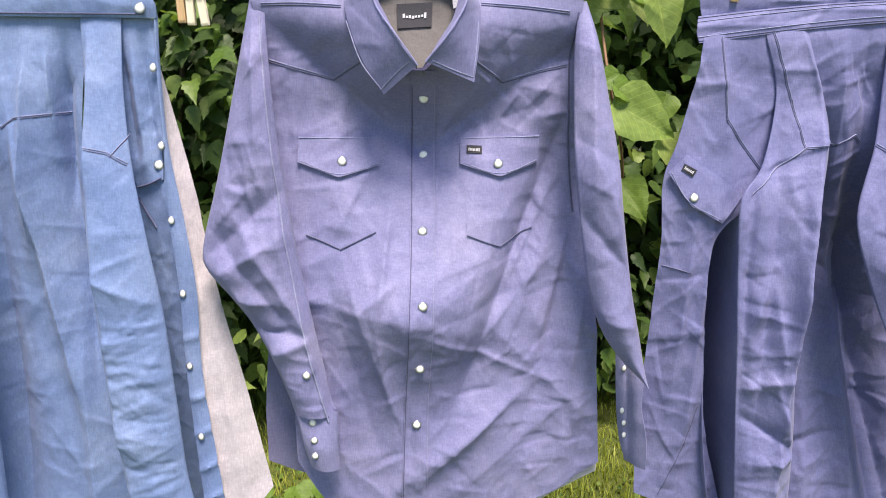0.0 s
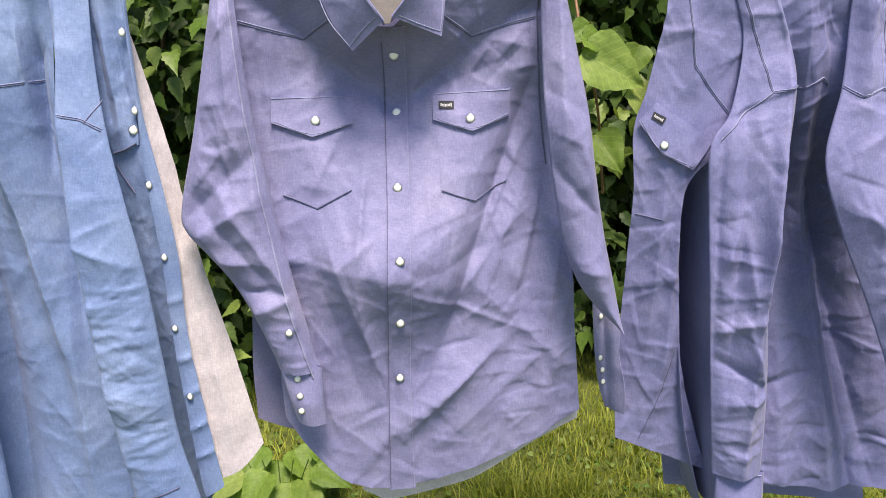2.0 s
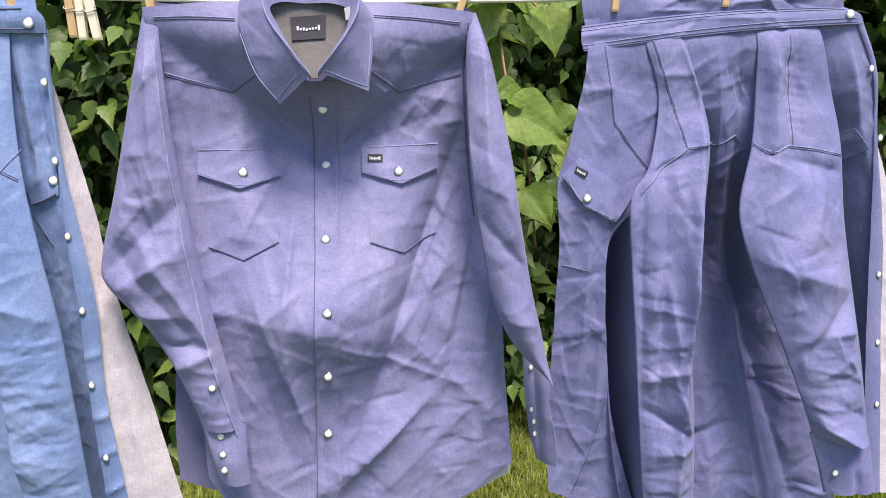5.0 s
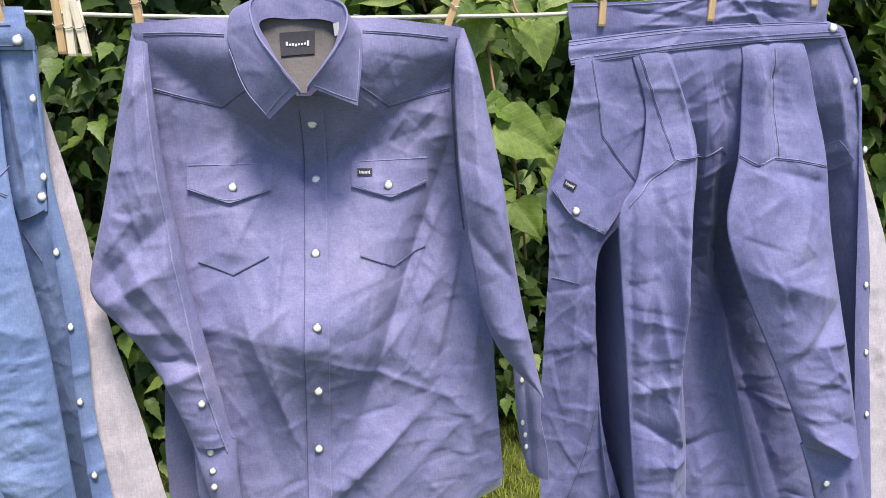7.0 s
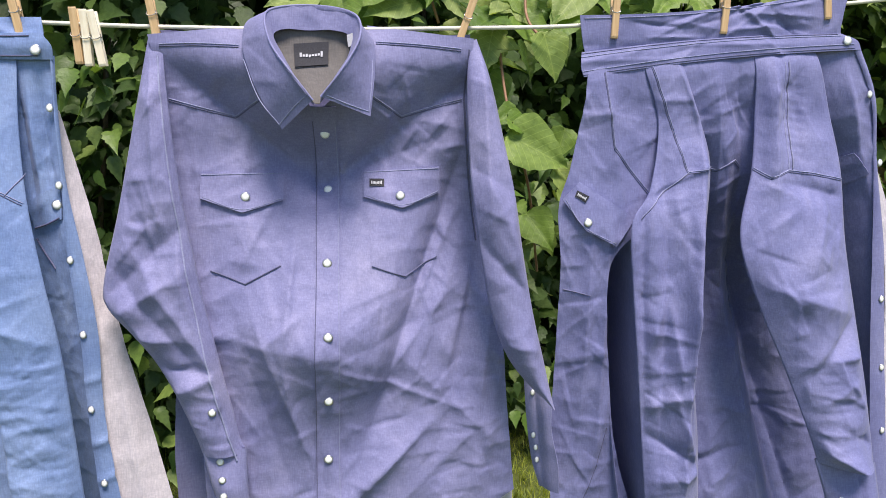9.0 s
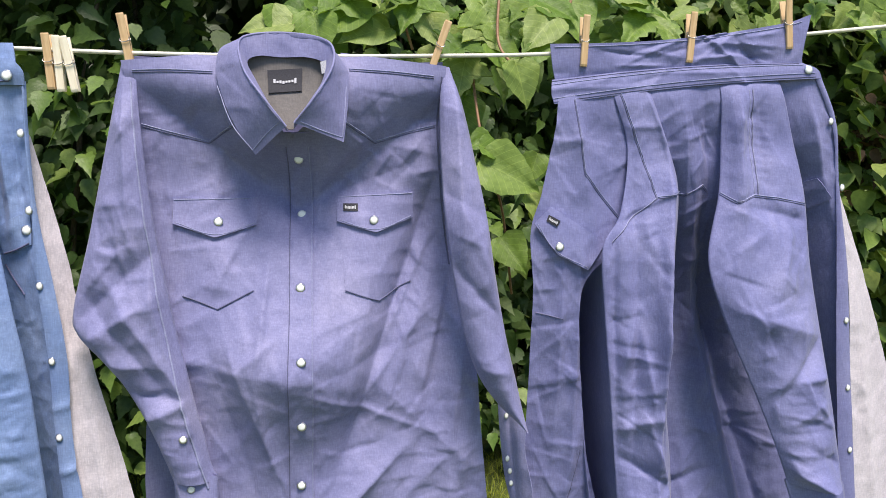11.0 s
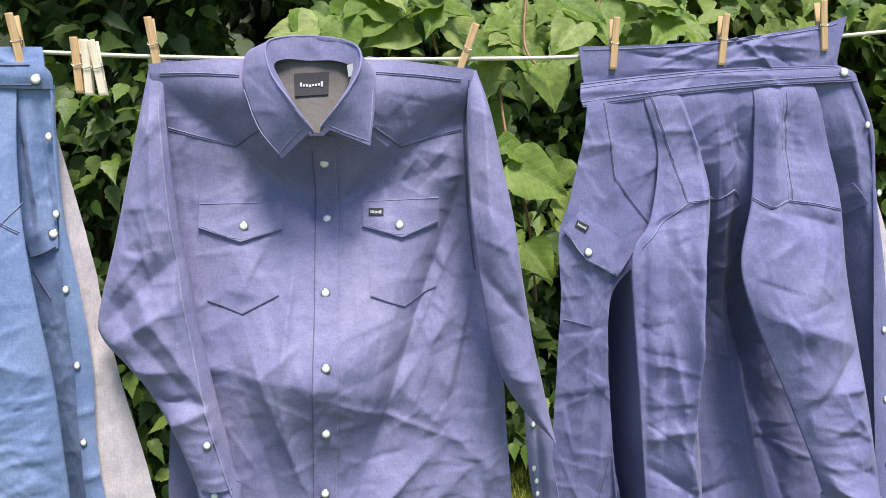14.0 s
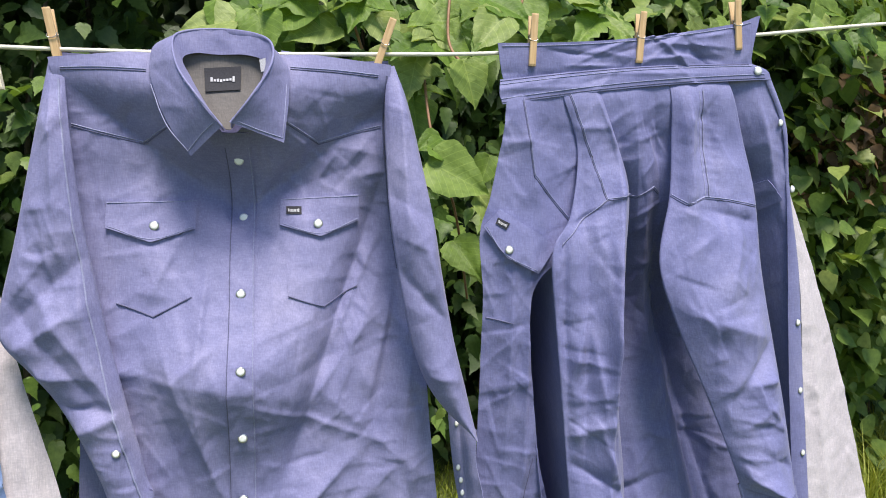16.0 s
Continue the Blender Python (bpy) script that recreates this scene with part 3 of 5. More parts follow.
        seam(pocket, [low_l, mid], pk, STITCH_DARK, 0.0024, 0.0016)
        seam(pocket, [mid, low_r], pk, STITCH_DARK, 0.0024, 0.0016)
        fl = sheet([(a[0], 0, a[2]), (b_[0], 0, b_[2])], [(c[0], 0, c[2]), (d[0], 0, d[2])], amp=0, point=0.021, step=0.004)
        u = np.linspace(0, 1, fl.shape[0])[:, None]
        fl[..., 1] = -0.003 * u
        fl = lay(fl, both, 0.0042)
        flap = cloth_part("pocket_flap", fl, DENIM, sh, "pointed pocket flap with a pearl snap", thick=0.002)
        edge = 0.0035
        seam(flap, [(b_[0] + edge, 0, b_[2] + edge * 0.6), ((b_[0] + d[0]) / 2, 0, (b_[2] + d[2]) / 2 - 0.0195 + edge), (d[0] - edge, 0, d[2] + edge * 0.6)], fl, STITCH, 0.0012, 0.0008)
        seam(flap, [(a[0] + 0.001, 0, a[2] - 0.002), (c[0] - 0.001, 0, c[2] - 0.002)], fl, STITCH, 0.0014, 0.001)
        snap(flap, q, fl, 1.12)
        if k == 1:
            label_tab(flap, (0.071, -0.000, 1.387), (0.095, 0.000, 1.375), fl)
    # sleeves
    sl_folds = [
        ((-0.343, 0.000, 1.200), (-0.235, 0.000, 1.298), 0.025, 0.02, -0.009), ((-0.332, 0.000, 1.173), (-0.220, 0.000, 1.243), 0.02, 0.03, 0.010),
        ((-0.299, 0.000, 1.227), (-0.225, 0.000, 1.133), 0.015, 0.015, -0.006), ((-0.271, 0.000, 1.253), (-0.191, 0.000, 1.122), 0.012, 0.018, 0.008),
        ((-0.312, 0.000, 1.145), (-0.243, 0.000, 1.143), 0.02, 0.015, 0.009), ((-0.287, 0.000, 1.097), (-0.201, 0.000, 1.094), 0.012, 0.014, -0.007),
        ((-0.256, 0.000, 1.049), (-0.174, 0.000, 1.084), 0.012, 0.02, 0.007), ((-0.254, 0.000, 1.558), (-0.247, 0.000, 1.378), 0.02, 0.012, 0.008),
        ((-0.212, 0.000, 1.404), (-0.203, 0.000, 1.243), 0.012, 0.02, 0.010), ((-0.201, 0.000, 1.188), (-0.159, 0.000, 1.016), 0.012, 0.018, 0.010),
    ]
    sl = sheet([(-0.257, -0.004, 1.602), (-0.276, -0.020, 1.497), (-0.307, -0.030, 1.346), (-0.336, -0.030, 1.233), (-0.333, -0.030, 1.193), (-0.298, -0.030, 1.148), (-0.267, -0.030, 1.106), (-0.238, -0.030, 1.049), (-0.212, -0.030, 0.983), (-0.202, -0.030, 0.952)],
               [(-0.237, -0.006, 1.594), (-0.229, -0.020, 1.498), (-0.216, -0.030, 1.379), (-0.202, -0.030, 1.284), (-0.189, -0.030, 1.203), (-0.176, -0.030, 1.140), (-0.163, -0.030, 1.075), (-0.152, -0.030, 1.027), (-0.143, -0.030, 0.980), (-0.133, -0.030, 0.954)],
               sl_folds, puff=0.022, amp=0.0065, seed=4, step=0.0034)
    sleeve = tube_part("sleeve", sl, DENIM, sh, "creased sleeve bent at the elbow", 0.018)
    seam(sleeve, [(-0.243, 0.000, 1.575), (-0.236, 0.000, 1.490), (-0.225, 0.000, 1.378), (-0.209, 0.000, 1.252), (-0.188, 0.000, 1.132), (-0.164, 0.000, 1.017), (-0.145, 0.000, 0.944)], sl, STITCH, 0.003, 0.0022)
    snap(sleeve, (-0.177, -0.040, 1.030), sl, 0.95)
    cu = sheet([(-0.200, -0.040, 0.961), (-0.189, -0.040, 0.906), (-0.177, -0.035, 0.859)], [(-0.130, -0.045, 0.963), (-0.130, -0.045, 0.908), (-0.128, -0.040, 0.857)], puff=0.014, amp=0.002, seed=5, step=0.005)
    cuff = tube_part("cuff", cu, DENIM, sleeve, "snapped cuff", 0.014)
    for q in ((-0.171, -0.050, 0.943), (-0.168, -0.050, 0.915), (-0.167, -0.050, 0.888)):
        snap(sleeve, q, cu, 0.9)
    sr_folds = [
        ((0.249, 0.000, 1.572), (0.255, 0.000, 1.402), 0.012, 0.02, 0.010), ((0.236, 0.000, 1.403), (0.297, 0.000, 1.366), 0.02, 0.02, -0.006),
        ((0.269, 0.000, 1.356), (0.318, 0.000, 1.243), 0.02, 0.015, 0.008), ((0.251, 0.000, 1.282), (0.328, 0.000, 1.195), 0.012, 0.02, -0.007),
        ((0.281, 0.000, 1.128), (0.349, 0.000, 1.117), 0.02, 0.02, 0.008), ((0.268, 0.000, 1.528), (0.287, 0.000, 1.439), 0.012, 0.012, 0.006),
    ]
    sr = sheet([(0.232, -0.006, 1.604), (0.225, -0.020, 1.535), (0.226, -0.038, 1.439), (0.231, -0.055, 1.352), (0.243, -0.055, 1.272), (0.260, -0.055, 1.180), (0.285, -0.055, 1.110), (0.319, -0.055, 1.061), (0.355, -0.055, 1.025)],
               [(0.242, -0.006, 1.606), (0.262, -0.020, 1.544), (0.282, -0.038, 1.447), (0.297, -0.055, 1.364), (0.310, -0.055, 1.280), (0.328, -0.055, 1.179), (0.346, -0.055, 1.103), (0.356, -0.055, 1.059), (0.367, -0.055, 1.015)],
               sr_folds, puff=0.022, amp=0.004, seed=6, step=0.0034)
    sleeve = tube_part("sleeve", sr, DENIM, sh, "straight hanging sleeve", 0.02)
    seam(sh, [(0.230, 0.000, 1.589), (0.226, 0.000, 1.510), (0.234, 0.000, 1.403), (0.249, 0.000, 1.282)], both.reshape(-1, 1, 3), STITCH_DARK, 0.003, 0.002)
    cu = sheet([(0.327, 0.000, 1.063), (0.335, 0.005, 0.975), (0.346, 0.010, 0.900), (0.362, 0.010, 0.845)],
               [(0.372, -0.020, 1.018), (0.372, -0.020, 0.963), (0.383, -0.020, 0.902), (0.387, -0.020, 0.848)],
               [((0.346, 0.000, 1.027), (0.366, 0.000, 0.852), 0.006, 0.008, -0.008), ((0.377, 0.000, 0.975), (0.389, 0.000, 0.850), 0.006, 0.006, 0.006)], puff=0.006, amp=0.002, seed=7, step=0.004)
    cuff = cloth_part("cuff", cu, DENIM, sleeve, "unsnapped cuff seen from its edge", inside=DENIM)
    for q in ((0.342, 0.000, 1.025), (0.346, 0.000, 0.946), (0.351, 0.000, 0.923), (0.354, 0.000, 0.899)):
        snap(sleeve, q, cu, 0.85, 0.7)
    # collar: a stand that turns over into a pointed fall
    fold_line = [(-0.009, -0.088, 1.505), (-0.040, -0.092, 1.546), (-0.069, -0.066, 1.588), (-0.080, -0.034, 1.631), (-0.064, -0.018, 1.646), (-0.018, -0.012, 1.651), (0.031, -0.016, 1.646), (0.058, -0.034, 1.630), (0.059, -0.066, 1.594), (0.033, -0.092, 1.547), (0.003, -0.088, 1.510)]
    fall = [(-0.057, -0.056, 1.464), (-0.083, -0.050, 1.501), (-0.106, -0.034, 1.552), (-0.117, -0.016, 1.599), (-0.099, -0.010, 1.633), (-0.019, -0.005, 1.636), (0.050, -0.008, 1.631), (0.081, -0.014, 1.598), (0.082, -0.034, 1.554), (0.078, -0.048, 1.515), (0.074, -0.054, 1.484)]
    stand = [(-0.009, -0.060, 1.501), (-0.034, -0.050, 1.538), (-0.056, -0.034, 1.577), (-0.069, -0.024, 1.605), (-0.052, -0.017, 1.615), (-0.019, -0.014, 1.614), (0.021, -0.017, 1.614), (0.045, -0.024, 1.604), (0.042, -0.034, 1.576), (0.021, -0.050, 1.541), (-0.000, -0.060, 1.505)]
    cf = sheet(fold_line, fall, puff=0.002, amp=0.003, seed=8, step=0.004)
    cs = sheet(stand, fold_line, amp=0.003, seed=9, step=0.005)
    collar = cloth_part("collar", cf, DENIM, sh, "turned-down pointed collar", thick=0.0022)
    cloth_part("collar_stand", cs, DENIM, collar, "inner collar band", thick=0.002)
    for a in ([(-0.114, 0.000, 1.568), (-0.091, 0.000, 1.510), (-0.061, 0.000, 1.471), (-0.038, -0.000, 1.495), (-0.020, 0.000, 1.510)], [(0.079, 0.000, 1.570), (0.076, 0.000, 1.527), (0.072, 0.000, 1.491), (0.043, 0.000, 1.500), (0.012, 0.000, 1.512)]):
        front = cf.reshape(-1, 3)
        front = front[front[:, 1] < 0.0].reshape(-1, 1, 3)
        seam(collar, a[:3], front, STITCH, 0.0016, 0.001)
        seam(collar, a[2:], front, STITCH, 0.0016, 0.001)
    swept("collar_edge", spline([(p[0], p[1] - 0.0005, p[2]) for p in fold_line], 60), 0.0018, DENIM, collar)
    fc = sheet([(-0.084, -0.009, 1.617), (-0.071, -0.014, 1.579), (-0.041, -0.027, 1.540), (-0.009, -0.045, 1.503)], [(0.061, -0.009, 1.618), (0.050, -0.014, 1.581), (0.029, -0.027, 1.545), (-0.002, -0.045, 1.503)], amp=0.002, seed=10, step=0.006)
    cloth_part("neck_facing", fc, FACING, sh, "grey inner neck facing", inside=DENIM)
    lab = sheet([(-0.041, -0.015, 1.594), (-0.039, -0.020, 1.559)], [(0.012, -0.015, 1.598), (0.011, -0.020, 1.563)], amp=0, step=0.008)
    lab[..., 1] = 0
    lab = lay(lab, fc, 0.003)
    tag = cloth_part("neck_label", lab, LABEL_BLACK, sh, "black woven neck label with a pale mark", thick=0.001)
    marks(tag, lab, 0.16, 0.86, 0.42, 0.60)
    ct = sheet([(0.040, -0.030, 1.606), (0.042, -0.030, 1.588)], [(0.049, -0.030, 1.609), (0.049, -0.030, 1.591)], amp=0, step=0.006)
    cloth_part("care_tag", ct, LABEL_WHITE, sh, "small white care tag")
    return sh


def marks(parent, g, u0, u1, w0, w1):
    """A worn pale mark across a label, drawn as short uneven strokes."""
    rng = random.Random(4)
    nu, nv = g.shape[0] - 1, g.shape[1] - 1

    def at(u, w):
        i, j = w * nu, u * nv
        i0, j0 = min(int(i), nu - 1), min(int(j), nv - 1)
        a, b_ = i - i0, j - j0
        p = g[i0, j0] * (1 - a) * (1 - b_) + g[i0 + 1, j0] * a * (1 - b_) + g[i0, j0 + 1] * (1 - a) * b_ + g[i0 + 1, j0 + 1] * a * b_
        return p - np.array([0, 0.0012, 0])

    verts, faces = [], []
    wide = (u1 - u0) / 8
    for k in range(8):
        a = u0 + k * wide
        top = w0 + (0.0 if k in (0, 7) else 0.08) + rng.uniform(-0.02, 0.02)
        low = w1 + rng.uniform(-0.02, 0.05)
        i = len(verts)
        verts += [at(a, top), at(a, low), at(a + wide * 0.72, low), at(a + wide * 0.72, top)]
        faces.append((i, i + 1, i + 2, i + 3))
    mesh_object("label_mark", verts, faces, LABEL_WHITE, parent, "pale woven mark")


def label_tab(parent, a, b_, g):
    t = sheet([(a[0], 0, a[2]), (a[0], 0, b_[2])], [(b_[0], 0, a[2]), (b_[0], 0, b_[2])], amp=0, step=0.004)
    t[..., 1] = 0
    t = lay(t, g, 0.0022)
    tab = cloth_part("woven_tab", t, LABEL_BLACK, parent, "tiny black woven tab with a pale mark", thick=0.0008)
    marks(tab, t, 0.12, 0.88, 0.3, 0.7)
    return tab


middle = middle_shirt()


# ---- the far shirt: hung by its collar, back to the viewer ----
def right_shirt():
    sh = thing("denim_shirt", "blue-grey chambray western shirt hung by its upturned collar", "shirt", "shirts on the line")
    back_folds = [
        ((0.673, 0.000, 1.577), (0.704, 0.000, 1.401), 0.03, 0.02, -0.011), ((0.634, 0.000, 1.568), (0.658, 0.000, 1.411), 0.02, 0.02, 0.008),
        ((0.668, 0.000, 1.148), (0.709, 0.000, 0.700), 0.04, 0.05, 0.014), ((0.715, 0.000, 1.180), (0.800, 0.000, 0.700), 0.03, 0.02, 0.020), ((0.765, 0.000, 1.120), (0.850, 0.000, 0.720), 0.012, 0.02, -0.016), ((0.640, 0.000, 0.850), (0.730, 0.000, 0.880), 0.004, 0.008, -0.004),
        ((0.635, 0.000, 1.373), (0.663, 0.000, 1.148), 0.03, 0.03, -0.03), ((0.741, 0.000, 1.226), (0.862, 0.000, 0.802), 0.03, 0.03, -0.03),
    ]
    bk = sheet([(0.562, -0.002, 1.606), (0.575, -0.014, 1.560), (0.593, -0.006, 1.494), (0.611, 0.004, 1.401), (0.600, 0.095, 1.192), (0.588, 0.085, 1.000), (0.585, 0.060, 0.800), (0.588, 0.050, 0.665)],
               [(0.714, -0.002, 1.612), (0.716, -0.014, 1.565), (0.720, -0.006, 1.495), (0.736, 0.004, 1.401), (0.800, 0.085, 1.200), (0.872, 0.075, 1.034), (0.955, 0.050, 0.749), (0.992, 0.045, 0.625)],
               back_folds, amp=0.006, seed=21)
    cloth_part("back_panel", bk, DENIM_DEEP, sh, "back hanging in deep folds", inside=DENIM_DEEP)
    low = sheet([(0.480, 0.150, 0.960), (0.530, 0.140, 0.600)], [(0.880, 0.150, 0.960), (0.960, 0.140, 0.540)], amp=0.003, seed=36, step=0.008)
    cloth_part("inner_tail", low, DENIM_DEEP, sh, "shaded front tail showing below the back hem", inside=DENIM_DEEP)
    topstitch(sh, [(0.626, 0, 1.404), (0.657, 0, 1.397), (0.688, 0, 1.414), (0.700, 0, 1.404)], bk)
    yk = sheet([(0.426, 0.002, 1.636), (0.455, 0.030, 1.495)], [(0.850, 0.002, 1.677), (0.900, 0.030, 1.488)], amp=0.003, seed=33, step=0.01)
    cloth_part("yoke", yk, DENIM_DEEP, sh, "back yoke below the collar band", inside=LINING)
    # front half with the tilted pocket
    lfolds = [((0.447, 0.000, 1.557), (0.480, 0.000, 1.380), 0.015, 0.03, 0.008), ((0.500, 0.000, 1.548), (0.530, 0.000, 1.400), 0.03, 0.03, -0.004), ((0.433, 0.000, 1.270), (0.431, 0.000, 1.014), 0.02, 0.03, 0.012), ((0.463, 0.000, 1.241), (0.463, 0.000, 1.013), 0.012, 0.015, 0.010), ((0.481, 0.000, 1.012), (0.446, 0.000, 0.826), 0.02, 0.02, 0.008)]
    lf = sheet([(0.424, -0.003, 1.595), (0.420, -0.014, 1.550), (0.414, -0.010, 1.493), (0.396, -0.010, 1.402), (0.379, -0.010, 1.338), (0.386, 0.000, 1.232), (0.385, 0.018, 1.076), (0.383, 0.030, 0.913), (0.390, 0.036, 0.771)],
               [(0.515, -0.003, 1.601), (0.534, -0.014, 1.560), (0.577, -0.010, 1.466), (0.582, -0.010, 1.364), (0.524, -0.015, 1.307), (0.466, -0.005, 1.234), (0.475, 0.010, 1.073), (0.500, 0.022, 0.908), (0.566, 0.036, 0.696)],
               lfolds, amp=0.004, seed=22, step=0.0034)
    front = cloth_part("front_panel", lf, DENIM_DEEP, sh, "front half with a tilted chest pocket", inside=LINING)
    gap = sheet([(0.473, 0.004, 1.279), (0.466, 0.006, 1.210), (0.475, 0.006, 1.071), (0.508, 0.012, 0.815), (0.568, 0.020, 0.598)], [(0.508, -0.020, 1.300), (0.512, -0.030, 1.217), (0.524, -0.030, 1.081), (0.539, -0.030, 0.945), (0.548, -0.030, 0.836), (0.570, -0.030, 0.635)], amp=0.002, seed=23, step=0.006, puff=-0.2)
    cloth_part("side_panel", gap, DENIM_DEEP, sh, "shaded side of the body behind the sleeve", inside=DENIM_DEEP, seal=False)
    topstitch(front, [(0.447, 0, 1.556), (0.467, 0, 1.434), (0.535, 0, 1.356)], lf)
    seam(front, [(0.480, 0, 0.950), (0.466, 0, 0.873), (0.433, 0, 0.768)], lf, STITCH_DARK, 0.0016, 0.001, straight=True)
    seam(front, [(0.391, 0.000, 1.202), (0.411, 0.000, 1.198), (0.434, 0.000, 1.193)], lf, STITCH_DARK, 0.0022)
    fl = sheet([(0.411, 0.000, 1.382), (0.383, 0.000, 1.354)], [(0.506, 0.000, 1.321), (0.474, 0.000, 1.276)], amp=0, step=0.004)
    fl[..., 1] = 0
    u, v = np.linspace(0, 1, fl.shape[0])[:, None], np.linspace(0, 1, fl.shape[1])[None]
    bulge = u * (1 - np.abs(2 * v - 1)) * 0.014
    fl[..., 0] -= bulge * 0.6
    fl[..., 2] -= bulge * 0.8
    fl[..., 1] = -0.004 * u
    fl = lay(fl, lf, 0.005)
    flap = cloth_part("pocket_flap", fl, DENIM_DEEP, sh, "pointed pocket flap sticking out", thick=0.002)
    snap(flap, (0.423, -0.020, 1.317), fl, 1.05)
    seam(flap, [(0.388, 0.000, 1.354), (0.417, 0.000, 1.310), (0.472, 0.000, 1.281)], fl, STITCH, 0.0012, 0.0008)
    t = sheet([(0.406, 0.000, 1.369), (0.402, 0.000, 1.359)], [(0.425, 0.000, 1.359), (0.419, 0.000, 1.349)], amp=0, step=0.004)
    t[..., 1] = 0
    t = lay(t, fl, 0.002)
    tab = cloth_part("woven_tab", t, LABEL_BLACK, flap, "tiny black woven tab", thick=0.0008)
    marks(tab, t, 0.12, 0.88, 0.3, 0.7)
    # sleeve with the yoke corner
    sfolds = [
        ((0.571, 0.000, 1.571), (0.632, 0.000, 1.429), 0.02, 0.006, 0.010), ((0.618, 0.000, 1.408), (0.545, 0.000, 1.372), 0.004, 0.012, 0.004),
        ((0.606, 0.000, 1.390), (0.592, 0.000, 1.189), 0.03, 0.012, 0.016), ((0.592, 0.000, 1.189), (0.590, 0.000, 0.860), 0.014, 0.010, 0.014), ((0.512, 0.000, 1.290), (0.525, 0.000, 0.900), 0.008, 0.012, -0.008), ((0.548, 0.000, 1.345), (0.552, 0.000, 1.009), 0.02, 0.015, -0.010),
        ((0.590, 0.000, 1.189), (0.616, 0.000, 1.007), 0.010, 0.014, 0.012), ((0.561, 0.000, 1.151), (0.575, 0.000, 1.070), 0.008, 0.012, 0.008),
        ((0.532, 0.000, 1.010), (0.602, 0.000, 1.038), 0.012, 0.014, 0.006), ((0.545, 0.000, 0.948), (0.608, 0.000, 0.913), 0.012, 0.012, -0.007),
        ((0.537, 0.000, 0.875), (0.620, 0.000, 0.892), 0.012, 0.016, 0.007), ((0.584, 0.000, 0.987), (0.614, 0.000, 0.903), 0.008, 0.010, 0.009),
        ((0.526, 0.000, 1.112), (0.545, 0.000, 1.190), 0.010, 0.012, 0.006),
    ]
    sl = sheet([(0.507, -0.003, 1.596), (0.517, -0.015, 1.556), (0.541, -0.014, 1.475), (0.525, -0.030, 1.371), (0.491, -0.045, 1.312), (0.498, -0.045, 1.201), (0.509, -0.045, 1.086), (0.524, -0.040, 0.946), (0.533, -0.040, 0.842), (0.546, -0.036, 0.735)],
               [(0.571, -0.003, 1.598), (0.582, -0.015, 1.560), (0.612, -0.012, 1.485), (0.629, -0.022, 1.411), (0.617, -0.045, 1.311), (0.614, -0.045, 1.217), (0.608, -0.045, 1.083), (0.624, -0.040, 0.941), (0.630, -0.040, 0.836), (0.634, -0.036, 0.730)],
               sfolds + wrinkles(13, 30, 0.50, 0.57, lambda x: 0.95, 0.20, 0.0017), puff=0.02, amp=0.0052, seed=24, step=0.0032, density=1100)
    sleeve = tube_part("sleeve", sl, DENIM_DEEP, sh, "crinkled hanging sleeve", 0.02)
    cu = sheet([(0.554, -0.038, 0.744), (0.553, -0.038, 0.655)], [(0.640, -0.038, 0.735), (0.645, -0.038, 0.648)], puff=0.016, amp=0.002, seed=37, step=0.005)
    cuff = tube_part("cuff", cu, DENIM_DEEP, sleeve, "stitched cuff", 0.016)
    topstitch(sleeve, [(0.560, 0, 0.733), (0.634, 0, 0.725)], cu)
    topstitch(sleeve, [(0.508, 0, 1.322), (0.535, 0, 1.354), (0.584, 0, 1.395), (0.629, 0, 1.403)], sl)
    topstitch(sleeve, [(0.525, 0, 1.566), (0.564, 0, 1.463), (0.584, 0, 1.395)], sl)
    # the other sleeve
    rfolds = [((0.757, 0, 1.56 - 0.014 * k), (0.778, 0, 1.556 - 0.014 * k), 0.003, 0.004, 0.0008) for k in range(10)] + [
        ((0.732, 0.000, 1.569), (0.733, 0.000, 1.410), 0.014, 0.02, 0.014), ((0.775, 0.000, 1.532), (0.779, 0.000, 1.410), 0.012, 0.02, -0.006),
        ((0.726, 0.000, 1.207), (0.833, 0.000, 1.174), 0.03, 0.03, 0.010), ((0.808, 0.000, 1.083), (0.876, 0.000, 1.163), 0.015, 0.02, -0.008),
        ((0.839, 0.000, 1.092), (0.929, 0.000, 1.100), 0.02, 0.012, 0.010), ((0.841, 0.000, 0.924), (0.932, 0.000, 0.877), 0.016, 0.010, 0.014),
        ((0.882, 0.000, 0.955), (0.951, 0.000, 0.920), 0.014, 0.014, -0.009), ((0.787, 0.000, 1.372), (0.871, 0.000, 1.352), 0.014, 0.018, -0.008),
        ((0.811, 0.000, 1.323), (0.777, 0.000, 1.225), 0.02, 0.02, 0.008), ((0.855, 0.000, 1.019), (0.935, 0.000, 1.037), 0.012, 0.02, -0.007),
        ((0.900, 0.000, 0.996), (0.852, 0.000, 1.061), 0.012, 0.012, 0.006),
    ]
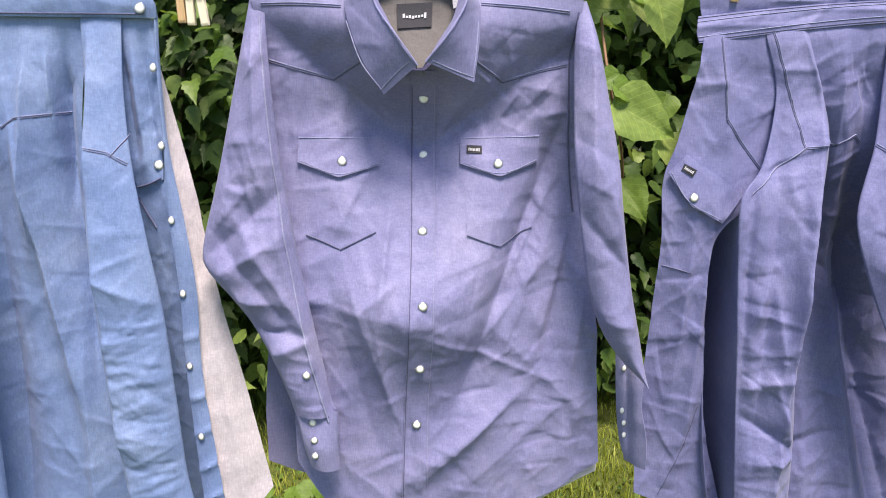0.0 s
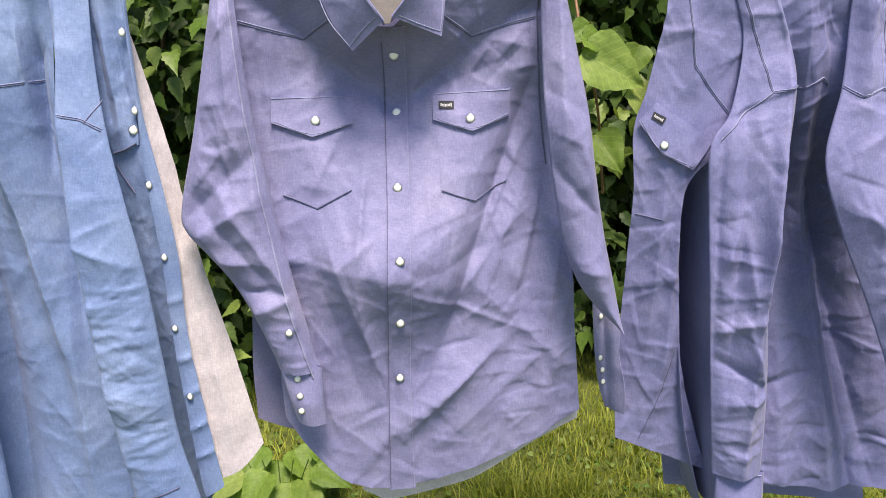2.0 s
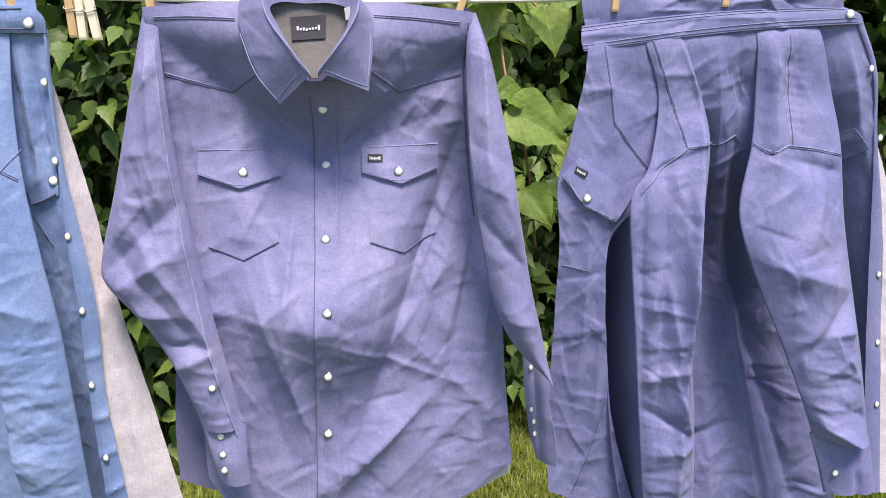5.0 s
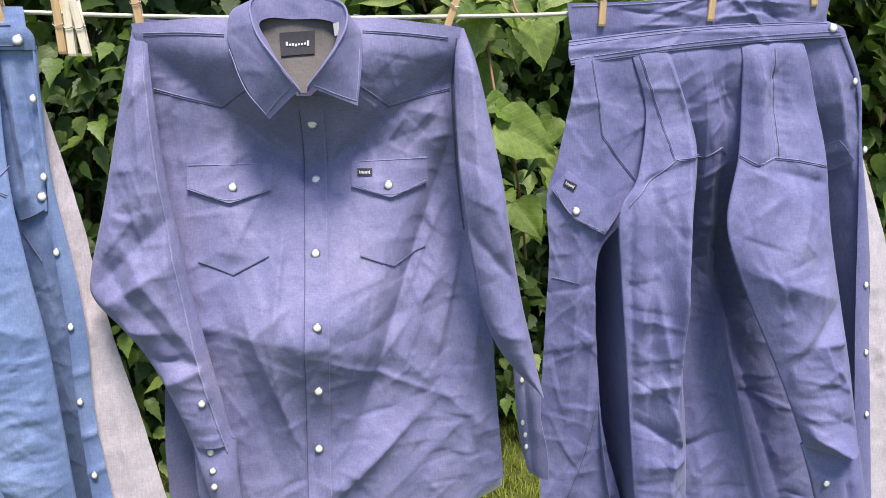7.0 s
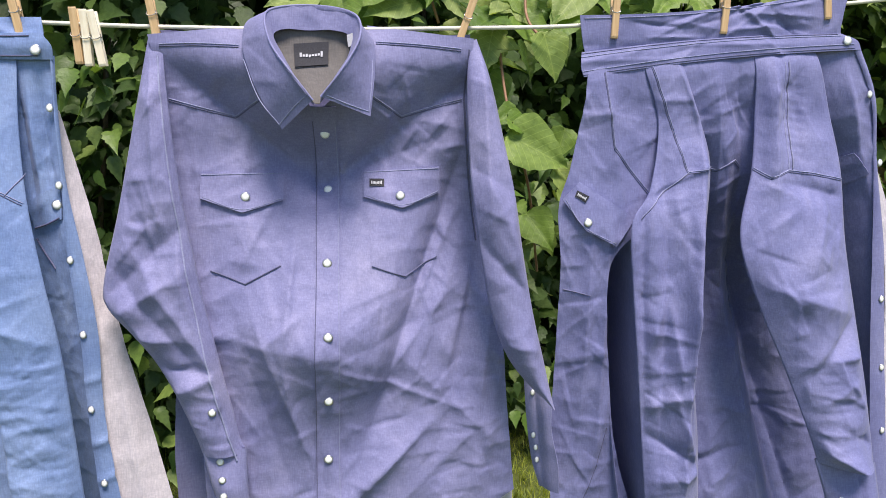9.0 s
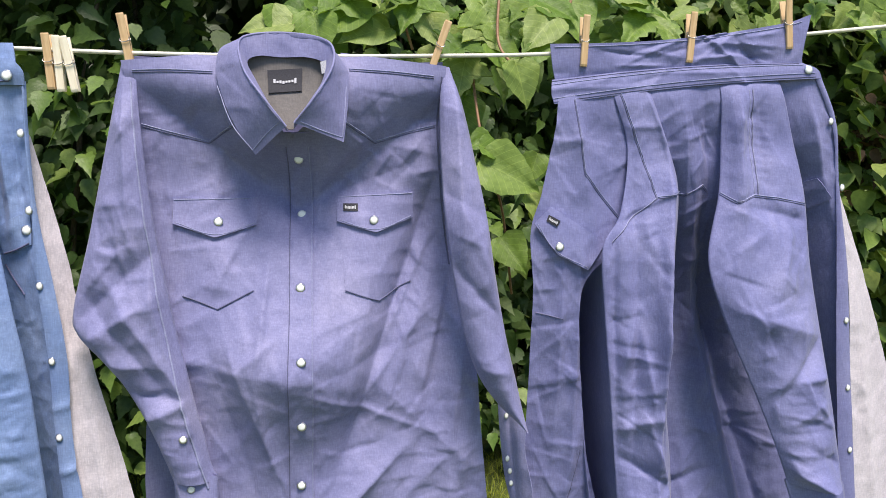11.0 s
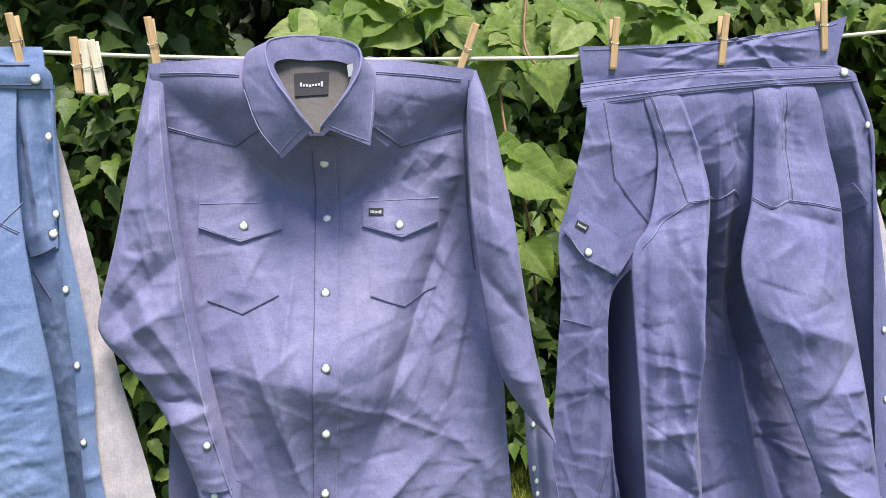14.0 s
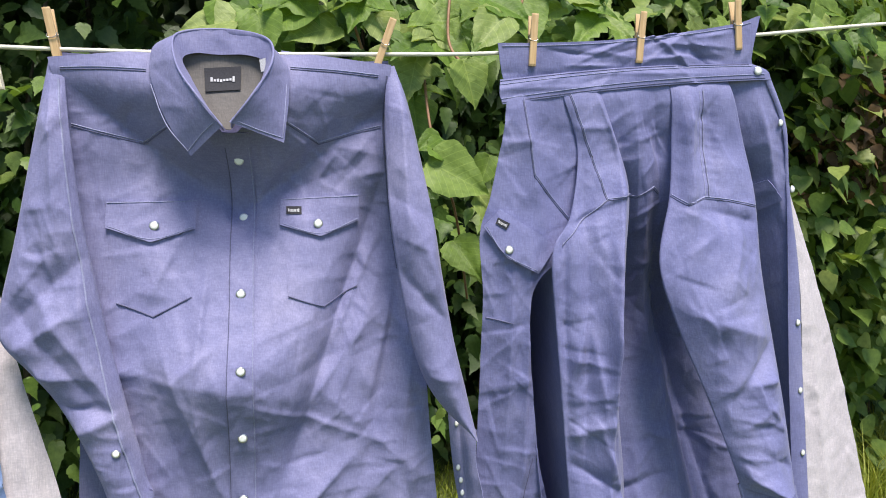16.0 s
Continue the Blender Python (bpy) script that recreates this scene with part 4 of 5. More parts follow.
    sr = sheet([(0.697, -0.003, 1.602), (0.702, -0.015, 1.566), (0.706, -0.012, 1.494), (0.699, -0.026, 1.402), (0.673, -0.050, 1.293), (0.702, -0.060, 1.190), (0.749, -0.070, 1.083), (0.792, -0.078, 0.980), (0.819, -0.080, 0.910)],
               [(0.802, -0.003, 1.608), (0.815, -0.015, 1.570), (0.838, -0.012, 1.495), (0.853, -0.030, 1.402), (0.858, -0.050, 1.281), (0.878, -0.062, 1.157), (0.895, -0.072, 1.058), (0.908, -0.078, 0.975), (0.921, -0.080, 0.902)],
               rfolds + wrinkles(14, 18, 0.76, 0.86, lambda x: 1.00 - 0.9 * (x - 0.80), 0.12, 0.0017), puff=0.026, amp=0.0052, seed=25, step=0.0034, density=900)
    sleeve = tube_part("sleeve", sr, DENIM_DEEP, sh, "full hanging sleeve with broad creases", 0.02)
    topstitch(sleeve, [(0.700, 0, 1.402), (0.722, 0, 1.386), (0.753, 0, 1.398), (0.792, 0, 1.394), (0.852, 0, 1.383)], sr)
    topstitch(sleeve, [(0.756, 0, 1.576), (0.762, 0, 1.401)], sr)
    seam(sleeve, [(0.750, 0, 1.576), (0.755, 0, 1.401)], sr, STITCH, 0.0014, 0.0012)
    cu = sheet([(0.812, -0.080, 0.916), (0.831, -0.080, 0.863), (0.850, -0.078, 0.804)], [(0.923, -0.080, 0.906), (0.933, -0.080, 0.858), (0.947, -0.078, 0.799)], [((0.898, 0.000, 0.873), (0.909, 0.000, 0.790), 0.006, 0.010, -0.008)], puff=0.016, amp=0.003, seed=26, step=0.005)
    cuff = tube_part("cuff", cu, DENIM_DEEP, sleeve, "cuff with a pearl snap", 0.016)
    snap(sleeve, (0.858, -0.060, 0.846), cu, 0.95)
    # the open front edge
    rf = sheet([(0.784, -0.002, 1.614), (0.818, 0.015, 1.496), (0.854, 0.060, 1.399), (0.931, 0.120, 1.067), (1.018, 0.120, 0.731), (1.033, 0.120, 0.684)],
               [(0.873, -0.010, 1.607), (0.914, -0.010, 1.519), (0.929, -0.010, 1.417), (0.942, -0.010, 1.267), (0.953, -0.010, 1.103), (0.975, -0.010, 0.845), (0.985, -0.010, 0.758)],
               [((0.857, 0.000, 1.591), (0.909, 0.000, 1.417), 0.012, 0.02, 0.010)], amp=0.003, seed=27, step=0.007)
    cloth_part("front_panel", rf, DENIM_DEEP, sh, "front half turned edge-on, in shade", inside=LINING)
    fl = sheet([(0.875, 0.000, 1.417), (0.886, 0.000, 1.365)], [(0.897, 0.000, 1.428), (0.919, 0.000, 1.393)], amp=0, step=0.004)
    fl[..., 1] = 0
    fl = lay(fl, rf, 0.005)
    cloth_part("pocket_flap", fl, DENIM_DEEP, sh, "shaded pocket flap on the turned front", thick=0.002)
    pl = sheet([(0.869, -0.012, 1.608), (0.910, -0.012, 1.519), (0.924, -0.012, 1.417), (0.936, -0.012, 1.268), (0.947, -0.012, 1.104), (0.969, -0.012, 0.846), (0.977, -0.012, 0.760)],
               [(0.883, -0.010, 1.607), (0.919, -0.010, 1.524), (0.933, -0.008, 1.417), (0.960, -0.008, 1.267), (0.977, -0.008, 1.102), (1.005, -0.008, 0.841), (1.015, -0.008, 0.755)],
               amp=0.0015, seed=28, step=0.005, puff=0.003)
    placket = cloth_part("placket", pl, DENIM_DEEP, sh, "snapped edge seen from the side", thick=0.002, inside=LINING)
    for q in ((0.906, 0.000, 1.526), (0.937, 0.000, 1.412), (0.960, 0.000, 1.175), (0.973, 0.000, 1.050), (0.984, 0.000, 0.933)):
        snap(placket, q, pl, 0.95, 0.75)
    inn = sheet([(0.937, 0.000, 1.412), (0.965, 0.000, 1.266), (0.982, 0.000, 1.099), (1.010, 0.000, 0.837), (1.020, 0.000, 0.750)],
                [(0.949, 0.010, 1.401), (1.022, 0.030, 1.250), (1.100, 0.050, 1.069), (1.180, 0.060, 0.821), (1.210, 0.060, 0.700)],
                [((1.004, 0.000, 1.140), (1.066, 0.000, 0.813), 0.02, 0.02, 0.006)], amp=0.003, seed=29, step=0.007)
    cloth_part("inner_front", inn, LINING, sh, "pale inner face of the open front", inside=DENIM_DEEP)
    # upturned collar and its band, gathered under the pegs
    def collar_mid(x):
        return 1.617 + 0.10 * (x - 0.41)

    co = sheet([(0.407, -0.009, 1.645), (0.412, -0.008, 1.612), (0.419, -0.005, 1.584)], [(0.862, -0.009, 1.698), (0.853, -0.008, 1.660), (0.849, -0.005, 1.620)], wrinkles(5, 13, 0.41, 0.78, collar_mid, 0.022, 0.0048), amp=0.003, seed=30, step=0.0032)
    v = np.linspace(0, 1, co.shape[1])[None]
    u = np.linspace(0, 1, co.shape[0])[:, None]
    co[..., 2] += (0.018 * u - 0.012) * np.sin(np.pi * v)
    # the corner of the collar sticks out past the last peg
    co[..., 2] += 0.006 * np.exp(-((1 - v) / 0.05) ** 2) * (1 - u)
    for x in (0.463, 0.646, 0.820):
        near = np.exp(-((co[..., 0] - x) / 0.018) ** 2) * np.clip((co[..., 2] - collar_mid(x) + 0.012) / 0.02, 0, 1)
        co[..., 1] += near * (-0.0082 - co[..., 1])
    collar = cloth_part("collar", co, DENIM_DEEP, sh, "upturned crumpled collar", thick=0.0022, inside=DENIM_DEEP)
    seam(collar, [tuple(p) for p in co[2, 2::8]], co, STITCH, 0.0014, 0.0010)
    ba = sheet([(0.411, -0.009, 1.588), (0.409, -0.014, 1.568), (0.414, -0.0155, 1.549)], [(0.849, -0.010, 1.624), (0.876, -0.014, 1.613), (0.884, -0.0145, 1.598)], wrinkles(6, 9, 0.41, 0.80, lambda x: 1.569 + 0.10 * (x - 0.41), 0.012, 0.0022), amp=0.002, seed=31, step=0.0032)
    v = np.linspace(0, 1, ba.shape[1])[None]
    ba[..., 2] += 0.007 * np.sin(np.pi * v)
    band = cloth_part("collar_band", ba, DENIM_DEEP, sh, "narrow collar band", thick=0.002)
    snap(band, (0.858, -0.015, 1.612), ba, 1.15)
    for k in (1, -2):
        seam(band, [tuple(p) for p in ba[k, ::8]], ba, STITCH_DARK, 0.0012, 0.0008)
    for k in (3, -4):
        seam(band, [tuple(p) for p in ba[k, ::8]], ba, STITCH, 0.0013, 0.0010)
    return sh


right = right_shirt()


# ---- the near shirt on the other side: brighter blue, hung by its collar ----
def left_shirt():
    sh = thing("denim_shirt", "bright washed-blue denim western shirt hung by its upturned collar", "shirt", "shirts on the line")
    bfolds = [
        ((-0.717, 0, 1.221), (-0.751, 0, 0.710), 0.03, 0.02, 0.022),
        ((-0.664, 0, 1.334), (-0.672, 0, 0.995), 0.02, 0.03, -0.012),
        ((-0.587, 0, 1.526), (-0.607, 0, 1.312), 0.02, 0.012, 0.012),
        ((-0.607, 0, 1.312), (-0.571, 0, 1.045), 0.025, 0.014, 0.016),
        ((-0.534, 0, 1.526), (-0.546, 0, 1.356), 0.012, 0.014, -0.014),
        ((-0.546, 0, 1.356), (-0.534, 0, 1.095), 0.012, 0.012, -0.012),
        ((-0.559, 0, 1.526), (-0.557, 0, 1.421), 0.01, 0.01, 0.008),
        ((-0.672, 0, 0.995), (-0.676, 0, 0.710), 0.03, 0.03, -0.016),
        ((-0.547, 0, 0.978), (-0.551, 0, 0.710), 0.03, 0.02, 0.012),
        ((-0.651, 0, 1.526), (-0.646, 0, 1.407), 0.02, 0.02, 0.008),
    ]
    bk = sheet([(-0.831, -0.008, 1.580), (-0.909, -0.014, 1.393), (-1.023, -0.010, 1.104), (-1.145, -0.010, 0.677), (-1.186, -0.010, 0.544)],
               [(-0.491, -0.008, 1.577), (-0.520, -0.004, 1.389), (-0.516, 0.008, 1.199), (-0.493, 0.015, 0.880), (-0.452, 0.020, 0.668), (-0.443, 0.020, 0.533)], [(a, b_, wl, wr, 1.3 * h) for a, b_, wl, wr, h in bfolds], amp=0.003, seed=41, density=500)
    yk = sheet([(-0.690, 0.001, 1.625), (-0.728, 0.020, 1.489)], [(-0.418, 0.001, 1.624), (-0.424, 0.020, 1.482)], amp=0.003, seed=49, step=0.01)
    cloth_part("yoke", yk, DENIM_BLUE, sh, "back yoke below the collar band", inside=LINING)
    cloth_part("back_panel", bk, DENIM_BLUE, sh, "back hanging in long folds", inside=LINING)
    topstitch(sh, [(-0.709, 0, 1.439), (-0.678, 0, 1.427), (-0.632, 0, 1.402), (-0.611, 0, 1.416), (-0.543, 0, 1.425)], bk)
    sfolds = [
        ((-0.491, 0.000, 1.542), (-0.501, 0.000, 1.364), 0.014, 0.02, 0.010), ((-0.490, 0.000, 1.346), (-0.496, 0.000, 1.114), 0.03, 0.03, 0.010), ((-0.479, 0.000, 1.094), (-0.469, 0.000, 0.800), 0.03, 0.03, 0.010),
        ((-0.514, 0.000, 0.962), (-0.408, 0.000, 0.918), 0.016, 0.02, 0.003), ((-0.518, 0.000, 0.889), (-0.413, 0.000, 0.865), 0.012, 0.014, -0.003), ((-0.507, 0.000, 0.812), (-0.399, 0.000, 0.799), 0.012, 0.016, 0.003),
        ((-0.513, 0.000, 1.044), (-0.436, 0.000, 1.013), 0.014, 0.018, -0.002), ((-0.500, 0.000, 1.191), (-0.439, 0.000, 1.161), 0.014, 0.018, 0.005),
    ]
    sl = sheet([(-0.504, -0.011, 1.577), (-0.499, -0.025, 1.467), (-0.504, -0.040, 1.367), (-0.502, -0.055, 1.222), (-0.495, -0.055, 1.074), (-0.485, -0.055, 0.936), (-0.474, -0.050, 0.829), (-0.462, -0.050, 0.740), (-0.454, -0.050, 0.653)],
               [(-0.444, -0.011, 1.576), (-0.443, -0.025, 1.467), (-0.433, -0.040, 1.358), (-0.413, -0.055, 1.247), (-0.395, -0.055, 1.129), (-0.384, -0.055, 0.994), (-0.374, -0.050, 0.848), (-0.354, -0.050, 0.751), (-0.337, -0.050, 0.662)],
               sfolds + wrinkles(15, 90, -0.51, -0.42, lambda x: 0.88, 0.24, 0.0012), puff=0.024, amp=0.0032, seed=42, step=0.0032)
    sleeve = tube_part("sleeve", sl, DENIM_BLUE, sh, "long hanging sleeve, brightest on its fold", 0.02)
    topstitch(sleeve, [(-0.496, 0, 1.377), (-0.464, 0, 1.370), (-0.438, 0, 1.353)], sl)
    topstitch(sleeve, [(-0.458, 0, 1.367), (-0.435, 0, 1.397)], sl)
    seam(sleeve, [(-0.485, 0.000, 0.724), (-0.435, 0.000, 0.743), (-0.378, 0.000, 0.759)], sl, STITCH_DARK, 0.0026)
    other = sheet([(-0.762, -0.020, 1.510), (-0.762, -0.050, 1.312), (-0.753, -0.060, 1.042), (-0.756, -0.060, 0.754), (-0.757, -0.060, 0.634)],
                  [(-0.687, -0.020, 1.510), (-0.669, -0.050, 1.311), (-0.663, -0.060, 1.040), (-0.660, -0.060, 0.752), (-0.660, -0.060, 0.632)], [((-0.749, 0.000, 1.018), (-0.750, 0.000, 0.714), 0.02, 0.03, 0.010)], puff=0.02, amp=0.004, seed=43, step=0.007)
    far = tube_part("sleeve", other, DENIM_BLUE, sh, "long hanging sleeve", 0.02)
    for q in ((-0.705, -0.060, 0.802), (-0.706, -0.060, 0.772), (-0.708, -0.060, 0.742)):
        snap(far, q, other, 0.95)
    ffolds = [((-0.434, 0.000, 1.525), (-0.427, 0.000, 1.390), 0.012, 0.015, 0.010), ((-0.448, 0.000, 1.509), (-0.441, 0.000, 1.390), 0.010, 0.012, -0.010), ((-0.418, 0.000, 1.508), (-0.410, 0.000, 1.389), 0.010, 0.012, -0.008)]
    rf = sheet([(-0.453, -0.008, 1.581), (-0.463, 0.000, 1.390), (-0.462, 0.020, 1.271), (-0.446, 0.040, 1.101), (-0.427, 0.050, 0.884), (-0.406, 0.050, 0.673), (-0.395, 0.050, 0.614)],
               [(-0.394, -0.008, 1.564), (-0.394, -0.010, 1.495), (-0.390, -0.010, 1.381), (-0.381, -0.010, 1.265), (-0.372, -0.010, 1.153), (-0.364, -0.010, 1.015), (-0.353, -0.010, 0.869), (-0.339, -0.010, 0.711)],
               ffolds, amp=0.003, seed=44, step=0.0034)
    cloth_part("front_panel", rf, DENIM_BLUE, sh, "front half with a pocket, turned edge-on", inside=LINING)
    fl = sheet([(-0.452, 0.000, 1.355), (-0.444, 0.000, 1.310)], [(-0.397, 0.000, 1.382), (-0.398, 0.000, 1.329)], amp=0, step=0.005)
    fl[..., 1] = 0
    fl = lay(fl, rf, 0.004)
    flap = cloth_part("pocket_flap", fl, DENIM_BLUE, sh, "pocket flap with a pearl snap", thick=0.002)
    snap(flap, (-0.404, -0.010, 1.351), fl, 1.15)
    seam(flap, [(-0.444, 0.000, 1.314), (-0.422, 0.000, 1.321), (-0.401, 0.000, 1.331)], fl, STITCH_DARK, 0.003, 0.002)
    seam(sh, [(-0.446, 0.000, 1.297), (-0.434, 0.000, 1.274), (-0.419, 0.000, 1.250)], rf, STITCH_DARK, 0.003, 0.002)
    pl = sheet([(-0.396, -0.014, 1.572), (-0.397, -0.014, 1.495), (-0.394, -0.014, 1.381), (-0.392, -0.014, 1.266), (-0.383, -0.014, 1.154), (-0.379, -0.014, 1.017), (-0.369, -0.014, 0.871), (-0.357, -0.014, 0.728), (-0.352, -0.014, 0.705)],
               [(-0.391, -0.010, 1.572), (-0.392, -0.010, 1.495), (-0.387, -0.010, 1.381), (-0.370, -0.010, 1.265), (-0.357, -0.010, 1.153), (-0.355, -0.010, 1.015), (-0.339, -0.010, 0.869), (-0.322, -0.010, 0.736), (-0.321, -0.010, 0.722)],
               [((-0.364, 0.000, 0.970), (-0.339, 0.000, 0.975), 0.006, 0.006, 0.004), ((-0.362, 0.000, 0.907), (-0.335, 0.000, 0.917), 0.006, 0.006, 0.004), ((-0.361, 0.000, 0.842), (-0.335, 0.000, 0.853), 0.006, 0.006, 0.004), ((-0.356, 0.000, 0.787), (-0.330, 0.000, 0.797), 0.006, 0.006, 0.004), ((-0.374, 0.000, 1.072), (-0.352, 0.000, 1.077), 0.006, 0.006, 0.003)],
               amp=0.0015, seed=45, step=0.005, puff=0.003)
    placket = cloth_part("placket", pl, DENIM_BLUE, sh, "puckered front edge with pearl snaps", thick=0.002, inside=LINING)
    for q in ((-0.401, 0.000, 1.496), (-0.396, 0.000, 1.381), (-0.388, 0.000, 1.266), (-0.377, 0.000, 1.148), (-0.373, 0.000, 1.026), (-0.360, 0.000, 0.903)):
        snap(placket, q, pl, 1.0, 0.8)
    inn = sheet([(-0.397, -0.000, 1.496), (-0.391, 0.000, 1.381), (-0.376, 0.000, 1.264), (-0.363, 0.000, 1.150), (-0.360, 0.000, 1.011), (-0.344, 0.000, 0.864), (-0.324, 0.000, 0.734)],
                [(-0.398, 0.010, 1.492), (-0.376, 0.020, 1.384), (-0.357, 0.020, 1.297), (-0.349, 0.020, 1.241), (-0.324, 0.020, 1.115), (-0.290, 0.020, 0.971), (-0.252, 0.020, 0.790)],
                [((-0.328, 0.000, 1.051), (-0.300, 0.000, 0.797), 0.02, 0.02, 0.008)], amp=0.003, seed=46, step=0.007, sag=0.012)
    cloth_part("inner_front", inn, LINING, sh, "pale inner face of the open front", inside=DENIM_BLUE)
    co = sheet([(-0.692, -0.0045, 1.623), (-0.692, -0.010, 1.606), (-0.692, -0.016, 1.586)], [(-0.408, -0.0045, 1.628), (-0.404, -0.010, 1.615), (-0.401, -0.016, 1.598)], wrinkles(7, 16, -0.69, -0.45, lambda x: 1.605, 0.012, 0.003), amp=0.003, seed=47, step=0.004)
    for x in (-0.442, -0.596):
        near = np.exp(-((co[..., 0] - x) / 0.018) ** 2) * np.clip((co[..., 2] - 1.600) / 0.015, 0, 1)
        co[..., 1] += near * (-0.0082 - co[..., 1])
    cloth_part("collar", co, DENIM_BLUE, sh, "upturned collar", thick=0.0022, inside=DENIM_BLUE)
    ba = sheet([(-0.690, -0.017, 1.596), (-0.695, -0.015, 1.563)], [(-0.405, -0.017, 1.604), (-0.391, -0.020, 1.586), (-0.391, -0.015, 1.566)], amp=0.003, seed=48, step=0.005)
    band = cloth_part("collar_band", ba, DENIM_BLUE, sh, "narrow collar band", thick=0.002)
    snap(band, (-0.412, -0.015, 1.579), ba, 1.2)
    seam(band, [tuple(p) for p in ba[1, ::8]], ba, STITCH_DARK, 0.0022)
    seam(band, [tuple(p) for p in ba[-2, ::8]], ba, STITCH_DARK, 0.0022)
    return sh


left = left_shirt()

# ---- clothespins: seated on the line ----
def peg_at(q, lean, label, material=None, gape=0.0):
    return clothespin(label, material or WOOD, pose(q[0], q[1], q[2], 0, lean, 0) @ Matrix.Scale(1.07, 4), gape)


for q, lean, gape in (((-0.249, -0.004, 1.636), -8, 0.0), ((0.228, -0.004, 1.640), 20, 0.0), ((0.465, -0.005, 1.653), 2, 0.002), ((0.648, -0.005, 1.663), 3, 0.002), ((0.820, -0.005, 1.689), -6, 0.002), ((-0.442, -0.005, 1.636), -9, 0.002), ((-0.596, -0.005, 1.637), 4, 0.002)):
    peg_at(q, lean, "wooden spring clothespin clamping a shirt to the line", gape=gape)
# spare pegs; the two pale ones carry the sun's glare in their colour
for q, lean, mtl, words in (((-0.359, -0.004, 1.604), -3, WOOD, "wooden spring clothespin hanging spare on the line"), ((-0.345, -0.004, 1.601), -2, WOOD_PALE, "clothespin hanging spare on the line, sun glare put in its pale colour"), ((-0.329, -0.008, 1.600), -9, WOOD_PALE, "clothespin hanging tilted on the line, sun glare put in its pale colour")):
    peg_at(q, lean, words, mtl)


# ---- foliage ----
def outline_leaf(kind):
    """Half-outlines of a leaf, stem at the origin, tip along +y: a midrib and two edges, slightly cupped."""
    if kind == "heart":
        half = [(0.0, 0.0), (0.20, -0.08), (0.40, 0.02), (0.47, 0.22), (0.40, 0.48), (0.25, 0.72), (0.08, 0.92), (0.0, 1.05)]
    elif kind == "lobed":
        half = [(0.0, 0.0), (0.10, -0.08), (0.34, -0.20), (0.38, -0.04), (0.36, 0.10), (0.58, 0.18), (0.78, 0.42), (0.56, 0.42), (0.30, 0.50), (0.28, 0.72), (0.14, 0.82), (0.0, 1.08)]
    elif kind == "toothed":
        half = [(0.0, 0.0), (0.11, -0.04), (0.26, 0.06), (0.33, 0.20), (0.29, 0.27), (0.36, 0.40), (0.26, 0.46), (0.27, 0.56), (0.17, 0.66), (0.13, 0.80), (0.06, 0.93), (0.0, 1.12)]
    else:
        half = [(0.0, 0.0), (0.16, 0.12), (0.26, 0.35), (0.24, 0.6), (0.12, 0.85), (0.0, 1.05)]
    n = len(half)
    verts = [(0.0, y * 0.98, 0.0) for _, y in half]
    for s in (1, -1):
        verts += [(s * x, y, 0.18 * x - 0.12 * y * y + 0.05 * math.sin(9 * y) * x) for x, y in half[1:-1]]
    for i in range(n):
        verts[i] = (0.0, half[i][1], -0.12 * half[i][1] ** 2)
    faces = []
    for s, base in ((0, n), (1, n + n - 2)):
        edge = [0] + [base + i for i in range(n - 2)] + [n - 1]
        for i in range(n - 1):
            f = [i, edge[i], edge[i + 1], i + 1]
            f = list(dict.fromkeys(f))
            if len(f) > 2:
                faces.append(tuple(f if s else f[::-1]))
    return np.array(verts), faces


def turned(rng, count, face, spread):
    """Random turns: leaf tips hang down and outwards, the upper face towards the given way."""
    nrm = np.array(face) + rng.normal(0, spread, (count, 3))
    nrm /= np.linalg.norm(nrm, axis=1, keepdims=True)
    tip = np.array([0, -0.25, -1.0]) + rng.normal(0, 0.55, (count, 3))
    tip -= nrm * (tip * nrm).sum(1, keepdims=True)
    tip /= np.linalg.norm(tip, axis=1, keepdims=True) + 1e-9
    side = np.cross(tip, nrm)
    return np.stack([side, tip, nrm], -1)


def leaf_cloud(name, places, sizes, kind, material, seed, parent=None, face=(0, -0.75, 0.65), spread=0.45, label=""):
    rng = np.random.default_rng(seed)
    base, faces = outline_leaf(kind)
    n, k = len(places), len(base)
    turn = turned(rng, n, face, spread)
    scale = np.array(sizes)[:, None, None] * np.ones((n, 1, 3))
    scale[..., 0] *= rng.uniform(0.75, 1.15, (n, 1))
    scale[..., 2] *= rng.uniform(-0.3, 2.2, (n, 1))
    v = np.einsum("nij,nkj->nki", turn, base[None] * scale) + np.array(places)[:, None]
    me = bpy.data.meshes.new(name)
    loops = np.concatenate([np.array(f) for f in faces])
    counts = np.array([len(f) for f in faces])
    all_loops = (loops[None] + (np.arange(n) * k)[:, None]).ravel()
    all_counts = np.tile(counts, n)
    me.vertices.add(n * k)
    me.vertices.foreach_set("co", v.ravel())
    me.loops.add(len(all_loops))
    me.loops.foreach_set("vertex_index", all_loops.astype(np.int32))
    me.polygons.add(len(all_counts))
    me.polygons.foreach_set("loop_start", np.r_[0, np.cumsum(all_counts)[:-1]].astype(np.int32))
    me.polygons.foreach_set("use_smooth", np.ones(len(all_counts), bool))
    me.update(calc_edges=True)
    me.validate()
    me.materials.append(material)
    ob = new(name, me)
    if parent is not None:
        ob.parent = parent
    if label:
        ob["label"] = label
    return ob


